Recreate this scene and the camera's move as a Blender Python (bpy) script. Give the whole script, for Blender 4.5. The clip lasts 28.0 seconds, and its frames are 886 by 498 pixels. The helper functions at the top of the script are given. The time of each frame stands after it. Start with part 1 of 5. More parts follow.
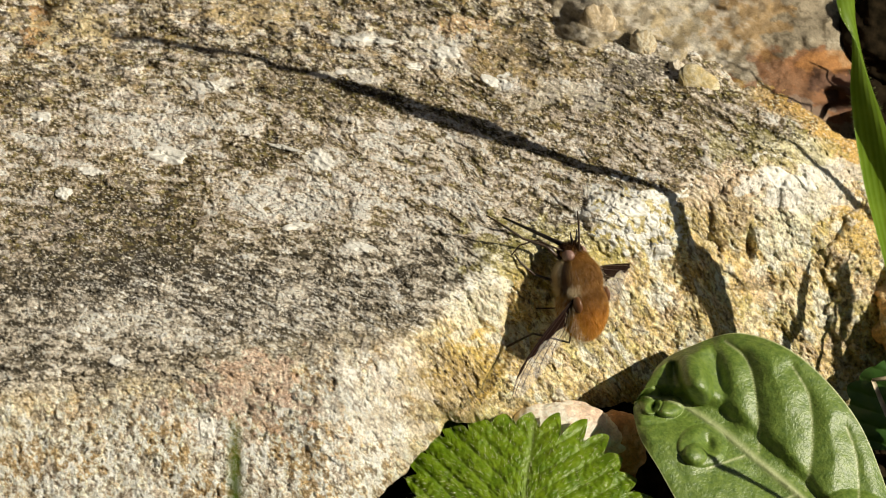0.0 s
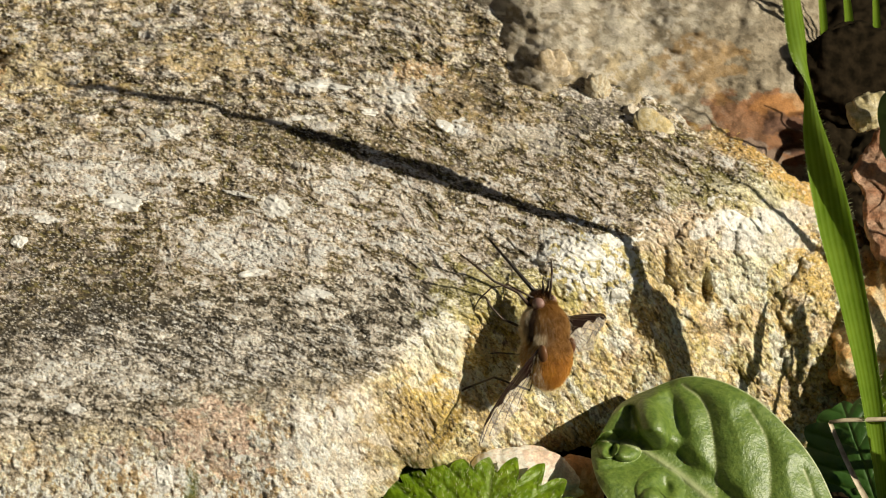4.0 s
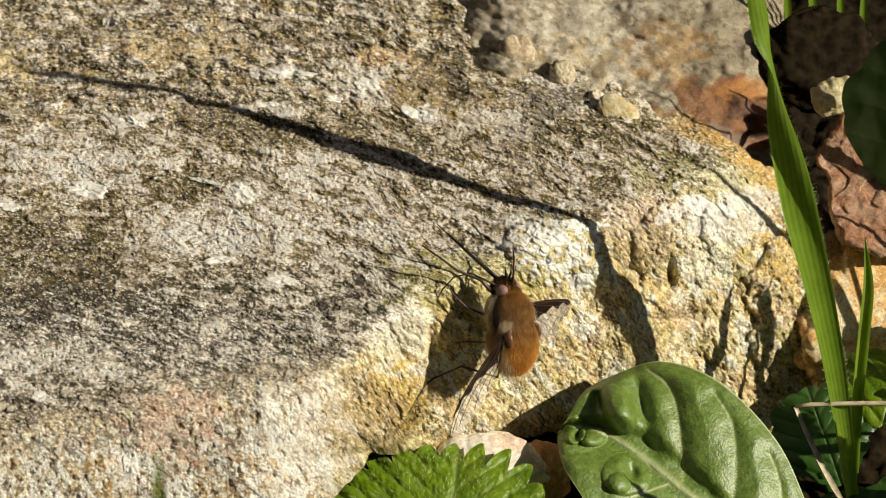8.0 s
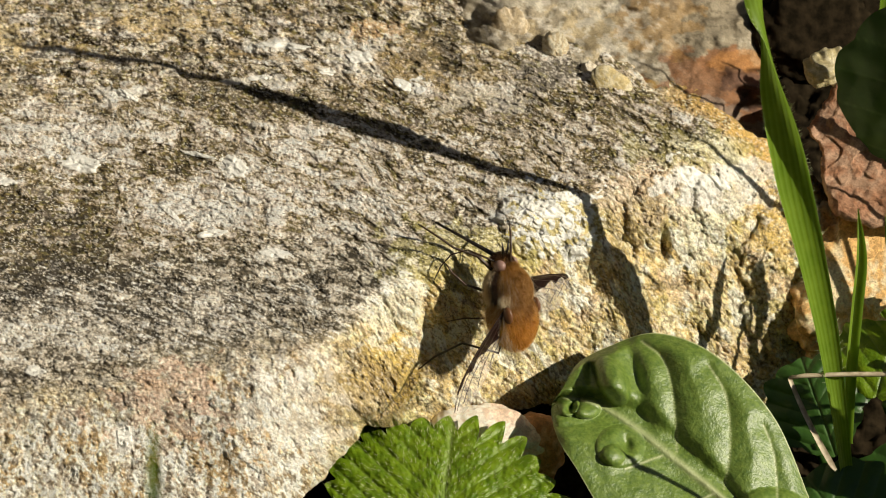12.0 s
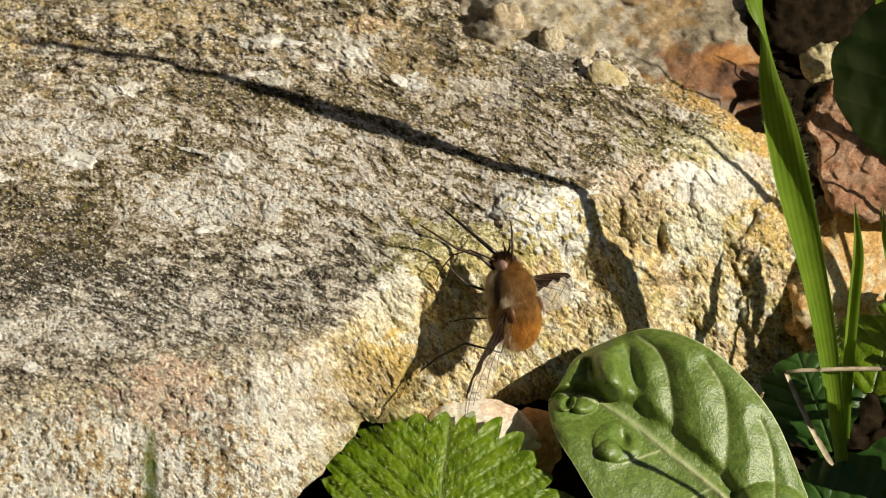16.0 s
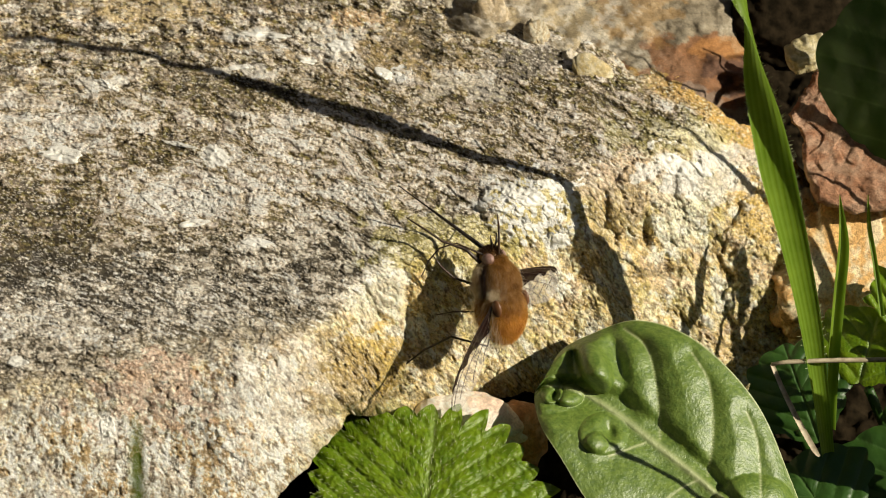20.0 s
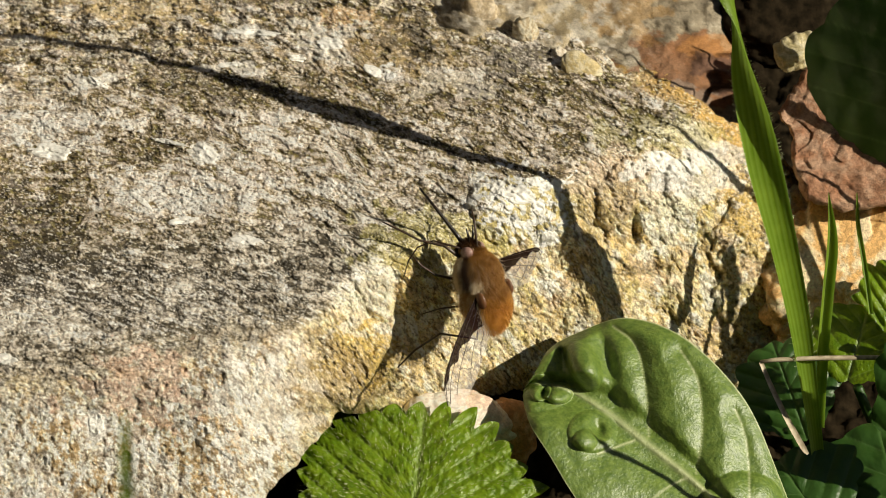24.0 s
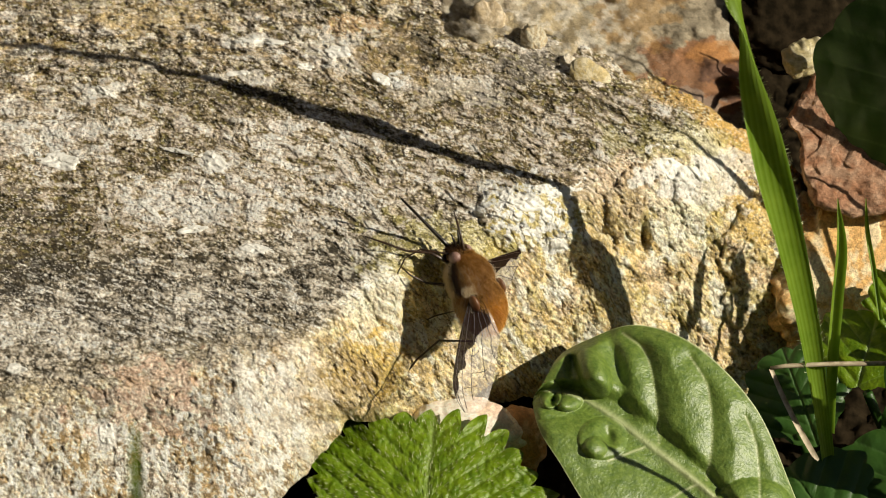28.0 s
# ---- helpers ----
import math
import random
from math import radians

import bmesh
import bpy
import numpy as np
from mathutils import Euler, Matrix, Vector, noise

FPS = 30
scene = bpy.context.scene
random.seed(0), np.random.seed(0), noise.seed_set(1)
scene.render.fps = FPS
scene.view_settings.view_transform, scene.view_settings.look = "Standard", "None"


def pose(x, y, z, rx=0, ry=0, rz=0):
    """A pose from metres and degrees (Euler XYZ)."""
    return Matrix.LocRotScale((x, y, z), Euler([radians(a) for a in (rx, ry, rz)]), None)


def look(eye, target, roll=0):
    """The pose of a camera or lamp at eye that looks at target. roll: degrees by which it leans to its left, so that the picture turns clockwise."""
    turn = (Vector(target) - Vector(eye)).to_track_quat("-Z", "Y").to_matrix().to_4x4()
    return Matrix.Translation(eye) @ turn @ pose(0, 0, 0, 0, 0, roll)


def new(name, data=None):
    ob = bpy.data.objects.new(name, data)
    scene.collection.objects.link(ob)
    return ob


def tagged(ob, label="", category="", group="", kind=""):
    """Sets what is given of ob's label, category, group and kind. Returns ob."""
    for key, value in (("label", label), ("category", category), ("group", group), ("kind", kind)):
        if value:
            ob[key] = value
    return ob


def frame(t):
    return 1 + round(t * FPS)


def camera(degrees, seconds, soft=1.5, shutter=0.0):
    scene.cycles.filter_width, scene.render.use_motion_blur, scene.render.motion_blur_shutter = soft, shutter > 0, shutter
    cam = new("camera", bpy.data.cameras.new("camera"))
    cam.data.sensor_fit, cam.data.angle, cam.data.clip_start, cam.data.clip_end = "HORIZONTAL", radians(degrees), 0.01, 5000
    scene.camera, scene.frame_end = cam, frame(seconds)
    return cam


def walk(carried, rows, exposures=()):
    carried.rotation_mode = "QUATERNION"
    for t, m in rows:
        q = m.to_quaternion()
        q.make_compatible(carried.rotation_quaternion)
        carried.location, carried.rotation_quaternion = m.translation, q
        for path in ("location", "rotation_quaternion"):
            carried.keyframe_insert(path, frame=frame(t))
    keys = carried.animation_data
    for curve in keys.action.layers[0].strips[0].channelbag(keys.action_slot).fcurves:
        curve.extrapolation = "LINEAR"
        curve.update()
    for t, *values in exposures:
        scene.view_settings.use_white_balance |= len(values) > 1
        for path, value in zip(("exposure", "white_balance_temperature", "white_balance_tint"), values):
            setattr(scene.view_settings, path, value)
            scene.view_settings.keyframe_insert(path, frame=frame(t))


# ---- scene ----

# The plan is a sloping board that faces the viewer: 1568 x 882 steps of 0.0542 mm, x to the right, y down the slope,
# w out of it. Its middle lies 14.9 mm over the soil; it tilts 50 degrees from level.
STEP = 0.00005419
FAR = 0.346
RIGHT = Vector((1, 0, 0))
UP = Vector((0, math.sin(radians(40)), math.cos(radians(40))))
OUT = Vector((0, -math.cos(radians(40)), math.sin(radians(40))))
HOME = Vector((0, 0, 0.0149))
EYE = HOME + OUT * FAR


def spot(x, y, w=0.0):
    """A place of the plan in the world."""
    near = 1 - w * STEP / FAR
    return HOME + RIGHT * ((x - 784) * STEP * near) + UP * ((441 - y) * STEP * near) + OUT * (w * STEP)


def course(x, y, w):
    """A direction of the plan in the world (y up)."""
    return (RIGHT * x + UP * y + OUT * w).normalized()


# ---- camera: held by hand, it only turns ----
cam = camera(14.0, 28.0, soft=1.0)
cam.data.dof.use_dof = True
cam.data.dof.focus_distance = FAR
cam.data.dof.aperture_fstop = 75
TURNS = [
    (0, 50.119, 0.111, 2.026),
    (0.5, 50.302, 0.168, 1.753),
    (1, 50.466, 0.006, 1.735),
    (1.5, 50.542, -0.074, 1.643),
    (2, 50.576, 0.016, 1.520),
    (2.5, 50.657, 0.039, 1.415),
    (3, 50.732, -0.071, 1.437),
    (3.5, 50.795, 0.004, 1.371),
    (5.5, 50.881, -0.258, 0.848),
    (6, 50.843, -0.259, 0.856),
    (6.5, 50.706, -0.152, 0.775),
    (7, 50.505, 0.004, 0.645),
    (7.5, 50.465, 0.017, 0.636),
    (8, 50.619, -0.175, 0.650),
    (8.5, 50.681, -0.284, 0.519),
    (9, 50.561, -0.352, 0.400),
    (9.5, 50.426, -0.327, 0.296),
    (10, 50.342, -0.321, 0.320),
    (10.5, 50.223, -0.268, 0.265),
    (11, 50.195, -0.131, 0.318),
    (11.5, 50.160, -0.054, 0.396),
    (12, 50.184, -0.071, 0.428),
    (12.5, 50.362, -0.175, 0.362),
    (14.5, 50.186, -0.089, 0.228),
    (15, 50.081, -0.036, 0.241),
    (15.5, 50.051, 0.015, 0.247),
    (16, 50.115, -0.013, 0.310),
    (16.5, 50.258, -0.118, 0.272),
    (17, 50.380, -0.328, 0.189),
    (17.5, 50.290, -0.285, 0.009),
    (18, 50.170, -0.269, -0.047),
    (18.5, 50.046, -0.190, -0.127),
    (19, 49.890, -0.004, -0.174),
    (19.5, 49.917, -0.013, -0.075),
    (20, 50.000, 0.000, -0.000),
    (20.5, 50.130, -0.092, 0.011),
    (21, 50.136, -0.279, -0.084),
    (21.5, 50.096, -0.127, -0.223),
    (23.5, 49.964, -0.080, -0.223),
    (24, 49.962, -0.139, -0.112),
    (24.5, 50.070, -0.183, -0.056),
    (25, 50.114, -0.146, -0.003),
    (25.5, 50.146, -0.055, -0.022),
    (26, 50.085, 0.031, -0.012),
    (26.5, 50.094, 0.117, 0.004),
    (27, 50.075, 0.086, 0.016),
    (27.5, 49.950, 0.193, -0.122),
    (28, 50.085, 0.158, -0.171),
]
walk(cam, [(t, pose(*EYE, rx, ry, rz)) for t, rx, ry, rz in TURNS])

# ---- light: a low, clear sun from the right ----
SUNWARD = course(1.0, 0.33, 0.70)
world = bpy.data.worlds.new("sky")
scene.world = world
world.use_nodes = True
wn = world.node_tree
sky = wn.nodes.new("ShaderNodeTexSky")
sky.sky_type, sky.sun_disc = "NISHITA", False
sky.sun_elevation = math.asin(SUNWARD.z)
sky.sun_rotation = math.atan2(SUNWARD.x, SUNWARD.y)
wn.links.new(sky.outputs[0], wn.nodes["Background"].inputs[0])
wn.nodes["Background"].inputs[1].default_value = 0.032
sun = new("sun", bpy.data.lights.new("sun", "SUN"))
sun.data.energy, sun.data.angle, sun.data.color = 5.0, radians(0.53), (1.0, 0.915, 0.74)
sun.matrix_world = look(SUNWARD * 3, (0, 0, 0))
scene.view_settings.exposure = 0.09

# ---- numbers: noise on arrays ----
TURN = np.arange(4096) * (2 * np.pi / 4096)
COS, SIN = np.cos(TURN).astype(np.float32), np.sin(TURN).astype(np.float32)


def perlin(x, y, seed=0):
    x, y = np.broadcast_arrays(x, y)
    lx, ly = np.floor(x), np.floor(y)
    fx, fy = (x - lx).astype(np.float32), (y - ly).astype(np.float32)
    xi, yi = lx.astype(np.int64).astype(np.uint32) * np.uint32(374761393), ly.astype(np.int64).astype(np.uint32) * np.uint32(668265263)
    u, v = fx * fx * fx * (fx * (fx * 6 - 15) + 10), fy * fy * fy * (fy * (fy * 6 - 15) + 10)
    shift = seed * 974711

    def dot(dx, dy):
        h = xi + yi + np.uint32((shift + dx * 374761393 + dy * 668265263) & 0xFFFFFFFF)
        h = (h ^ (h >> np.uint32(13))) * np.uint32(1274126177)
        a = (h ^ (h >> np.uint32(16))) & np.uint32(4095)
        return COS[a] * (fx - np.float32(dx)) + SIN[a] * (fy - np.float32(dy))
    low, high = dot(0, 0), dot(0, 1)
    return np.float32(1.5) * ((low + (dot(1, 0) - low) * u) * (1 - v) + (high + (dot(1, 1) - high) * u) * v)


def fbm(x, y, octaves=4, seed=0, gain=0.5):
    total, a = 0, 1.0
    for k in range(octaves):
        total = total + a * perlin(x * 2 ** k + 17.3 * k, y * 2 ** k - 9.1 * k, seed + k)
        a *= gain
    return total


def cells(x, y, seed=0):
    """Distance to the nearest grain centre, to the second nearest, and a number of the grain."""
    xi, yi = np.floor(x).astype(np.int64), np.floor(y).astype(np.int64)
    one, two, who = np.full(x.shape, 9.0), np.full(x.shape, 9.0), np.zeros(x.shape)
    for dx in (-1, 0, 1):
        for dy in (-1, 0, 1):
            h = ((xi + dx) * 374761393 + (yi + dy) * 668265263 + seed * 974711) & 0xFFFFFFFF
            h = ((h ^ (h >> 13)) * 1274126177) & 0xFFFFFFFF
            h = h ^ (h >> 16)
            px, py = xi + dx + (h % 1024) / 1024, yi + dy + (h // 1024 % 1024) / 1024
            d = np.hypot(px - x, py - y)
            near = d < one
            two = np.where(near, one, np.minimum(two, d))
            who = np.where(near, (h // 1048576 % 997) / 997, who)
            one = np.where(near, d, one)
    return one, two, who


def smin(a, b, k):
    h = np.clip(0.5 + 0.5 * (b - a) / k, 0, 1)
    return b * (1 - h) + a * h - k * h * (1 - h)


def smax(a, b, k):
    return -smin(-a, -b, k)


def ramp(x, lo, hi):
    t = np.clip((x - lo) / (hi - lo), 0, 1)
    return t * t * (3 - 2 * t)


def blot(x, y, cx, cy, rx, ry, ragged=0.35, seed=3, turn=0.0):
    """An irregular patch: 1 inside, 0 outside."""
    c, s = math.cos(radians(turn)), math.sin(radians(turn))
    u, v = ((x - cx) * c + (y - cy) * s) / rx, (-(x - cx) * s + (y - cy) * c) / ry
    d = np.hypot(u, v) + ragged * fbm(x / 44, y / 32, 5, seed, 0.55)
    return 1 - ramp(d, 0.86, 1.02)


def mix(colour, other, amount):
    return colour + (np.array(other) - colour) * np.clip(amount, 0, 1)[..., None]


# ---- materials ----
def material(name, rough=0.6, **inputs):
    m = bpy.data.materials.new(name)
    m.use_nodes = True
    p = m.node_tree.nodes["Principled BSDF"]
    p.inputs["Roughness"].default_value = rough
    for key, value in inputs.items():
        p.inputs[key.replace("_", " ")].default_value = value
    return m, m.node_tree, p


def stone_material(name, speck=0.55, grain=2600.0, relief=0.8, rough=0.88):
    """Painted by the mesh's own colours, with crystals, pits and flakes too small for the mesh."""
    m, t, p = material(name, rough)
    p.inputs["Specular IOR Level"].default_value = 0.35
    tint = t.nodes.new("ShaderNodeAttribute")
    tint.attribute_name = "tint"
    where = t.nodes.new("ShaderNodeNewGeometry")

    def noise_node(scale, detail, warp):
        n = t.nodes.new("ShaderNodeTexNoise")
        n.inputs["Scale"].default_value, n.inputs["Detail"].default_value = scale, detail
        n.inputs["Roughness"].default_value, n.inputs["Distortion"].default_value = 0.7, warp
        t.links.new(where.outputs["Position"], n.inputs["Vector"])
        return n.outputs["Fac"]

    def span(value, lo, hi, out_lo, out_hi):
        n = t.nodes.new("ShaderNodeMapRange")
        for key, number in (("From Min", lo), ("From Max", hi), ("To Min", out_lo), ("To Max", out_hi)):
            n.inputs[key].default_value = number
        t.links.new(value, n.inputs["Value"])
        return n.outputs[0]

    def times(one, two):
        n = t.nodes.new("ShaderNodeMath")
        n.operation = "MULTIPLY"
        t.links.new(one, n.inputs[0])
        t.links.new(two, n.inputs[1])
        return n.outputs[0]

    mid, fine, dots = noise_node(grain, 5, 0.8), noise_node(grain * 2.3, 3, 0.5), noise_node(grain * 1.2 + 37, 4, 1.2)
    level = times(span(mid, 0.34, 0.66, 1 - speck, 1 + speck), span(fine, 0.35, 0.65, 1 - 0.6 * speck, 1 + 0.6 * speck))
    level = times(level, span(dots, 0.34, 0.43, 1 - speck * 0.95, 1.0))
    mul = t.nodes.new("ShaderNodeVectorMath")
    mul.operation = "MULTIPLY"
    t.links.new(tint.outputs["Color"], mul.inputs[0])
    t.links.new(level, mul.inputs[1])
    top = t.nodes.new("ShaderNodeVectorMath")
    top.operation = "MINIMUM"
    top.inputs[1].default_value = (0.84, 0.82, 0.76)
    t.links.new(mul.outputs[0], top.inputs[0])
    t.links.new(top.outputs[0], p.inputs["Base Color"])
    high = t.nodes.new("ShaderNodeMath")
    high.operation = "MULTIPLY_ADD"
    high.inputs[1].default_value = 0.5
    t.links.new(fine, high.inputs[0])
    t.links.new(mid, high.inputs[2])
    bump = t.nodes.new("ShaderNodeBump")
    bump.inputs["Strength"].default_value, bump.inputs["Distance"].default_value = relief, 0.00035
    t.links.new(high.outputs[0], bump.inputs["Height"])
    t.links.new(bump.outputs[0], p.inputs["Normal"])
    return m


def leaf_material(name, dark, light, rough=0.35, glow=0.3, grain=900.0, relief=0.3, veins=None, shine=0.5, pit=0.0):
    """Green tissue: mottled, finely pitted, and lit through from behind."""
    m, t, p = material(name, rough)
    p.inputs["Specular IOR Level"].default_value = shine
    where = t.nodes.new("ShaderNodeNewGeometry")
    mottle = t.nodes.new("ShaderNodeTexNoise")
    mottle.inputs["Scale"].default_value, mottle.inputs["Detail"].default_value = grain * 0.25, 6
    mottle.inputs["Roughness"].default_value = 0.65
    t.links.new(where.outputs["Position"], mottle.inputs["Vector"])
    tone = t.nodes.new("ShaderNodeValToRGB")
    tone.color_ramp.elements[0].position, tone.color_ramp.elements[1].position = 0.35, 0.68
    tone.color_ramp.elements[0].color, tone.color_ramp.elements[1].color = (*dark, 1), (*light, 1)
    t.links.new(mottle.outputs["Fac"], tone.inputs[0])
    colour = tone.outputs[0]
    if veins:
        rib = t.nodes.new("ShaderNodeAttribute")
        rib.attribute_name = "rib"
        over = t.nodes.new("ShaderNodeMix")
        over.data_type = "RGBA"
        over.inputs["B"].default_value = (*veins, 1)
        t.links.new(rib.outputs["Fac"], over.inputs["Factor"])
        t.links.new(colour, over.inputs["A"])
        colour = over.outputs["Result"]
    t.links.new(colour, p.inputs["Base Color"])
    pits = t.nodes.new("ShaderNodeTexNoise")
    pits.inputs["Scale"].default_value, pits.inputs["Detail"].default_value = pit or grain * 4, 3
    t.links.new(where.outputs["Position"], pits.inputs["Vector"])
    bump = t.nodes.new("ShaderNodeBump")
    bump.inputs["Strength"].default_value, bump.inputs["Distance"].default_value = relief, 0.0001
    t.links.new(pits.outputs["Fac"], bump.inputs["Height"])
    t.links.new(bump.outputs[0], p.inputs["Normal"])
    through_light = t.nodes.new("ShaderNodeBsdfTranslucent")
    t.links.new(colour, through_light.inputs["Color"])
    both = t.nodes.new("ShaderNodeMixShader")
    both.inputs[0].default_value = glow
    t.links.new(p.outputs[0], both.inputs[1])
    t.links.new(through_light.outputs[0], both.inputs[2])
    t.links.new(both.outputs[0], t.nodes["Material Output"].inputs[0])
    return m


def plain_material(name, dark, light, rough=0.6, grain=2000.0, relief=0.3, **more):
    m, t, p = material(name, rough, **more)
    where = t.nodes.new("ShaderNodeNewGeometry")
    n = t.nodes.new("ShaderNodeTexNoise")
    n.inputs["Scale"].default_value, n.inputs["Detail"].default_value = grain, 5
    t.links.new(where.outputs["Position"], n.inputs["Vector"])
    tone = t.nodes.new("ShaderNodeValToRGB")
    tone.color_ramp.elements[0].position, tone.color_ramp.elements[1].position = 0.35, 0.65
    tone.color_ramp.elements[0].color, tone.color_ramp.elements[1].color = (*dark, 1), (*light, 1)
    t.links.new(n.outputs["Fac"], tone.inputs[0])
    t.links.new(tone.outputs[0], p.inputs["Base Color"])
    bump = t.nodes.new("ShaderNodeBump")
    bump.inputs["Strength"].default_value, bump.inputs["Distance"].default_value = relief, 0.0002
    t.links.new(n.outputs["Fac"], bump.inputs["Height"])
    t.links.new(bump.outputs[0], p.inputs["Normal"])
    return m


STONE = stone_material("weathered_limestone", 0.22, 3000.0, 0.7)
RUST = stone_material("rusty_ironstone", 0.35, 1500.0, 0.5, 0.75)
PEBBLE = stone_material("pebble_stone", 0.25, 1500.0, 0.3, 0.7)
# soil tone lowered to near black, with the plants' shade in the colour
SOIL = plain_material("shade_dark_soil", (0.008, 0.006, 0.003), (0.028, 0.02, 0.011), 1.0, 900.0, 0.9, Specular_IOR_Level=0.05)
CHARD = leaf_material("glossy_leaf", (0.080, 0.148, 0.014), (0.195, 0.28, 0.043), 0.48, 0.12, 7000.0, 0.8, (0.50, 0.55, 0.28), 1.0, 3600.0)
SERRATE = leaf_material("serrated_leaf", (0.10, 0.19, 0.005), (0.23, 0.35, 0.012), 0.34, 0.28, 3000.0, 0.9, (0.21, 0.31, 0.05), 0.5, 4200.0)
GRASS = leaf_material("grass", (0.13, 0.23, 0.012), (0.22, 0.34, 0.03), 0.34, 0.46, 900.0, 0.15, (0.26, 0.42, 0.07))
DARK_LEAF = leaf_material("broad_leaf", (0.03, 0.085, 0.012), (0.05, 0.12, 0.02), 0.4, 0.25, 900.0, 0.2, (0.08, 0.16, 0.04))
STRAW = plain_material("dry_straw", (0.30, 0.24, 0.15), (0.55, 0.47, 0.33), 0.6, 1500.0)

# ---- building helpers ----
def sheet_mesh(name, points, rows, cols, mat, tint=None, rib=None, closed=False, keep=None):
    """A mesh from a rows x cols grid of places."""
    mesh = bpy.data.meshes.new(name)
    i = np.arange(rows * cols).reshape(rows, cols)
    if closed:
        i = np.concatenate([i, i[:, :1]], 1)
    quads = np.stack([i[:-1, :-1], i[1:, :-1], i[1:, 1:], i[:-1, 1:]], -1).reshape(-1, 4)
    if keep is not None:
        quads = quads[keep[:-1, :-1].reshape(-1)]
    mesh.vertices.add(rows * cols)
    mesh.vertices.foreach_set("co", np.ascontiguousarray(points, dtype=np.float32).reshape(-1))
    mesh.loops.add(len(quads) * 4)
    mesh.loops.foreach_set("vertex_index", quads.reshape(-1).astype(np.int32))
    mesh.polygons.add(len(quads))
    mesh.polygons.foreach_set("loop_start", np.arange(0, len(quads) * 4, 4, dtype=np.int32))
    mesh.polygons.foreach_set("use_smooth", np.ones(len(quads), dtype=bool))
    if tint is not None:
        layer = mesh.attributes.new("tint", "FLOAT_COLOR", "POINT")
        rgba = np.concatenate([np.clip(tint.reshape(-1, 3), 0.004, 0.85), np.ones((rows * cols, 1))], 1)
        layer.data.foreach_set("color", rgba.astype(np.float32).reshape(-1))
    if rib is not None:
        layer = mesh.attributes.new("rib", "FLOAT", "POINT")
        layer.data.foreach_set("value", np.asarray(rib, dtype=np.float32).reshape(-1))
    mesh.update(calc_edges=True)
    mesh.materials.append(mat)
    return mesh


def plan_points(x, y, w):
    near = (1 - w * STEP / FAR)[..., None]
    side = (x[..., None] - 784) * np.array(RIGHT) + (441 - y[..., None]) * np.array(UP)
    return np.array(HOME) + side * STEP * near + w[..., None] * STEP * np.array(OUT)


def axis(lo, fine_lo, fine_hi, hi, step, coarse):
    return np.concatenate([np.linspace(lo, fine_lo, coarse, endpoint=False), np.arange(fine_lo, fine_hi, step),
                           np.linspace(fine_hi, hi, coarse)])


def thing(name, label, category, group="", kind=""):
    return tagged(new(name), label, category, group, kind)


def part(name, mesh, parent, label="", at=None):
    if isinstance(mesh, bmesh.types.BMesh):
        data = bpy.data.meshes.new(name)
        mesh.to_mesh(data)
        mesh.free()
        mesh = data
    ob = new(name, mesh)
    ob.parent = parent
    if at is not None:
        ob.matrix_basis = at
    return tagged(ob, label)


def spline(points, n):
    """n places along a smooth line through the points."""
    p = np.array(points, float)
    p = np.concatenate([[2 * p[0] - p[1]], p, [2 * p[-1] - p[-2]]])
    out = []
    for t in np.linspace(0, len(p) - 3 - 1e-9, n):
        k, f = int(t), t - int(t)
        a, b, c, d = p[k], p[k + 1], p[k + 2], p[k + 3]
        out.append(0.5 * (2 * b + (c - a) * f + (2 * a - 5 * b + 4 * c - d) * f * f + (3 * b - a - 3 * c + d) * f ** 3))
    return np.array(out)


def tube(points, radii, sides=7, mat=None, name="tube"):
    """A round rod along places, capped to points."""
    p = [Vector(q) for q in points]
    rows = []
    for k, q in enumerate(p):
        d = (p[min(k + 1, len(p) - 1)] - p[max(k - 1, 0)]).normalized()
        a = d.orthogonal().normalized() if k == 0 else (rows_a - d * rows_a.dot(d)).normalized()
        rows_a, b = a, d.cross(a)
        r = radii[k]
        rows.append([q + (a * math.cos(j * math.tau / sides) + b * math.sin(j * math.tau / sides)) * r for j in range(sides)])
    rows = [[p[0]] * sides] + rows + [[p[-1]] * sides]
    return sheet_mesh(name, np.array([[tuple(v) for v in row] for row in rows]), len(rows), sides, mat, closed=True)


# ---- the stone: a level top that breaks along a slanting edge into a sunlit face ----
def stone_back(x, y):
    return (x - 1085) * 0.525 - (y - 110) * 0.852 + 22 * fbm(x / 90, y / 90, 4, 41)


def stone_foot(x, y):
    return np.minimum(y - (722 - 0.13 * (x - 640) + 60 * ramp(x, 1120, 1260)), (x - 600) * 0.75 + (y - 740) * 0.663) + 9 * fbm(x / 50, y / 50, 3, 43)


def stone_form(x, y):
    top = 1.19 * (y - 318)
    face = smax(-0.35 * (y - 318) - 0.67 * (x - 1003), 163 - 0.35 * (y - 455) - 1.19 * (x - 690), 14)
    w = smin(top, face, 26)
    w = smin(w, 385 - 0.25 * (y - 650) - 0.16 * (x - 300), 80)
    back = stone_back(x, y)
    side = (x - 1415) * 0.945 - (y - 340) * 0.327 + 12 * fbm(x / 80, y / 80, 3, 42)
    foot = stone_foot(x, y)
    for q, steep, soft in ((back, 1.2, 24), (side, 2.4, 16), (foot, 2.8, 12)):
        w = w - steep * soft * np.log1p(np.exp(np.clip(q / soft, -30, 30)))
    far = np.maximum(np.maximum(-520 - x, -330 - y), y - 1060)
    return w - 1.1 * 40 * np.log1p(np.exp(np.clip(far / 40, -30, 30)))


GRID = {}


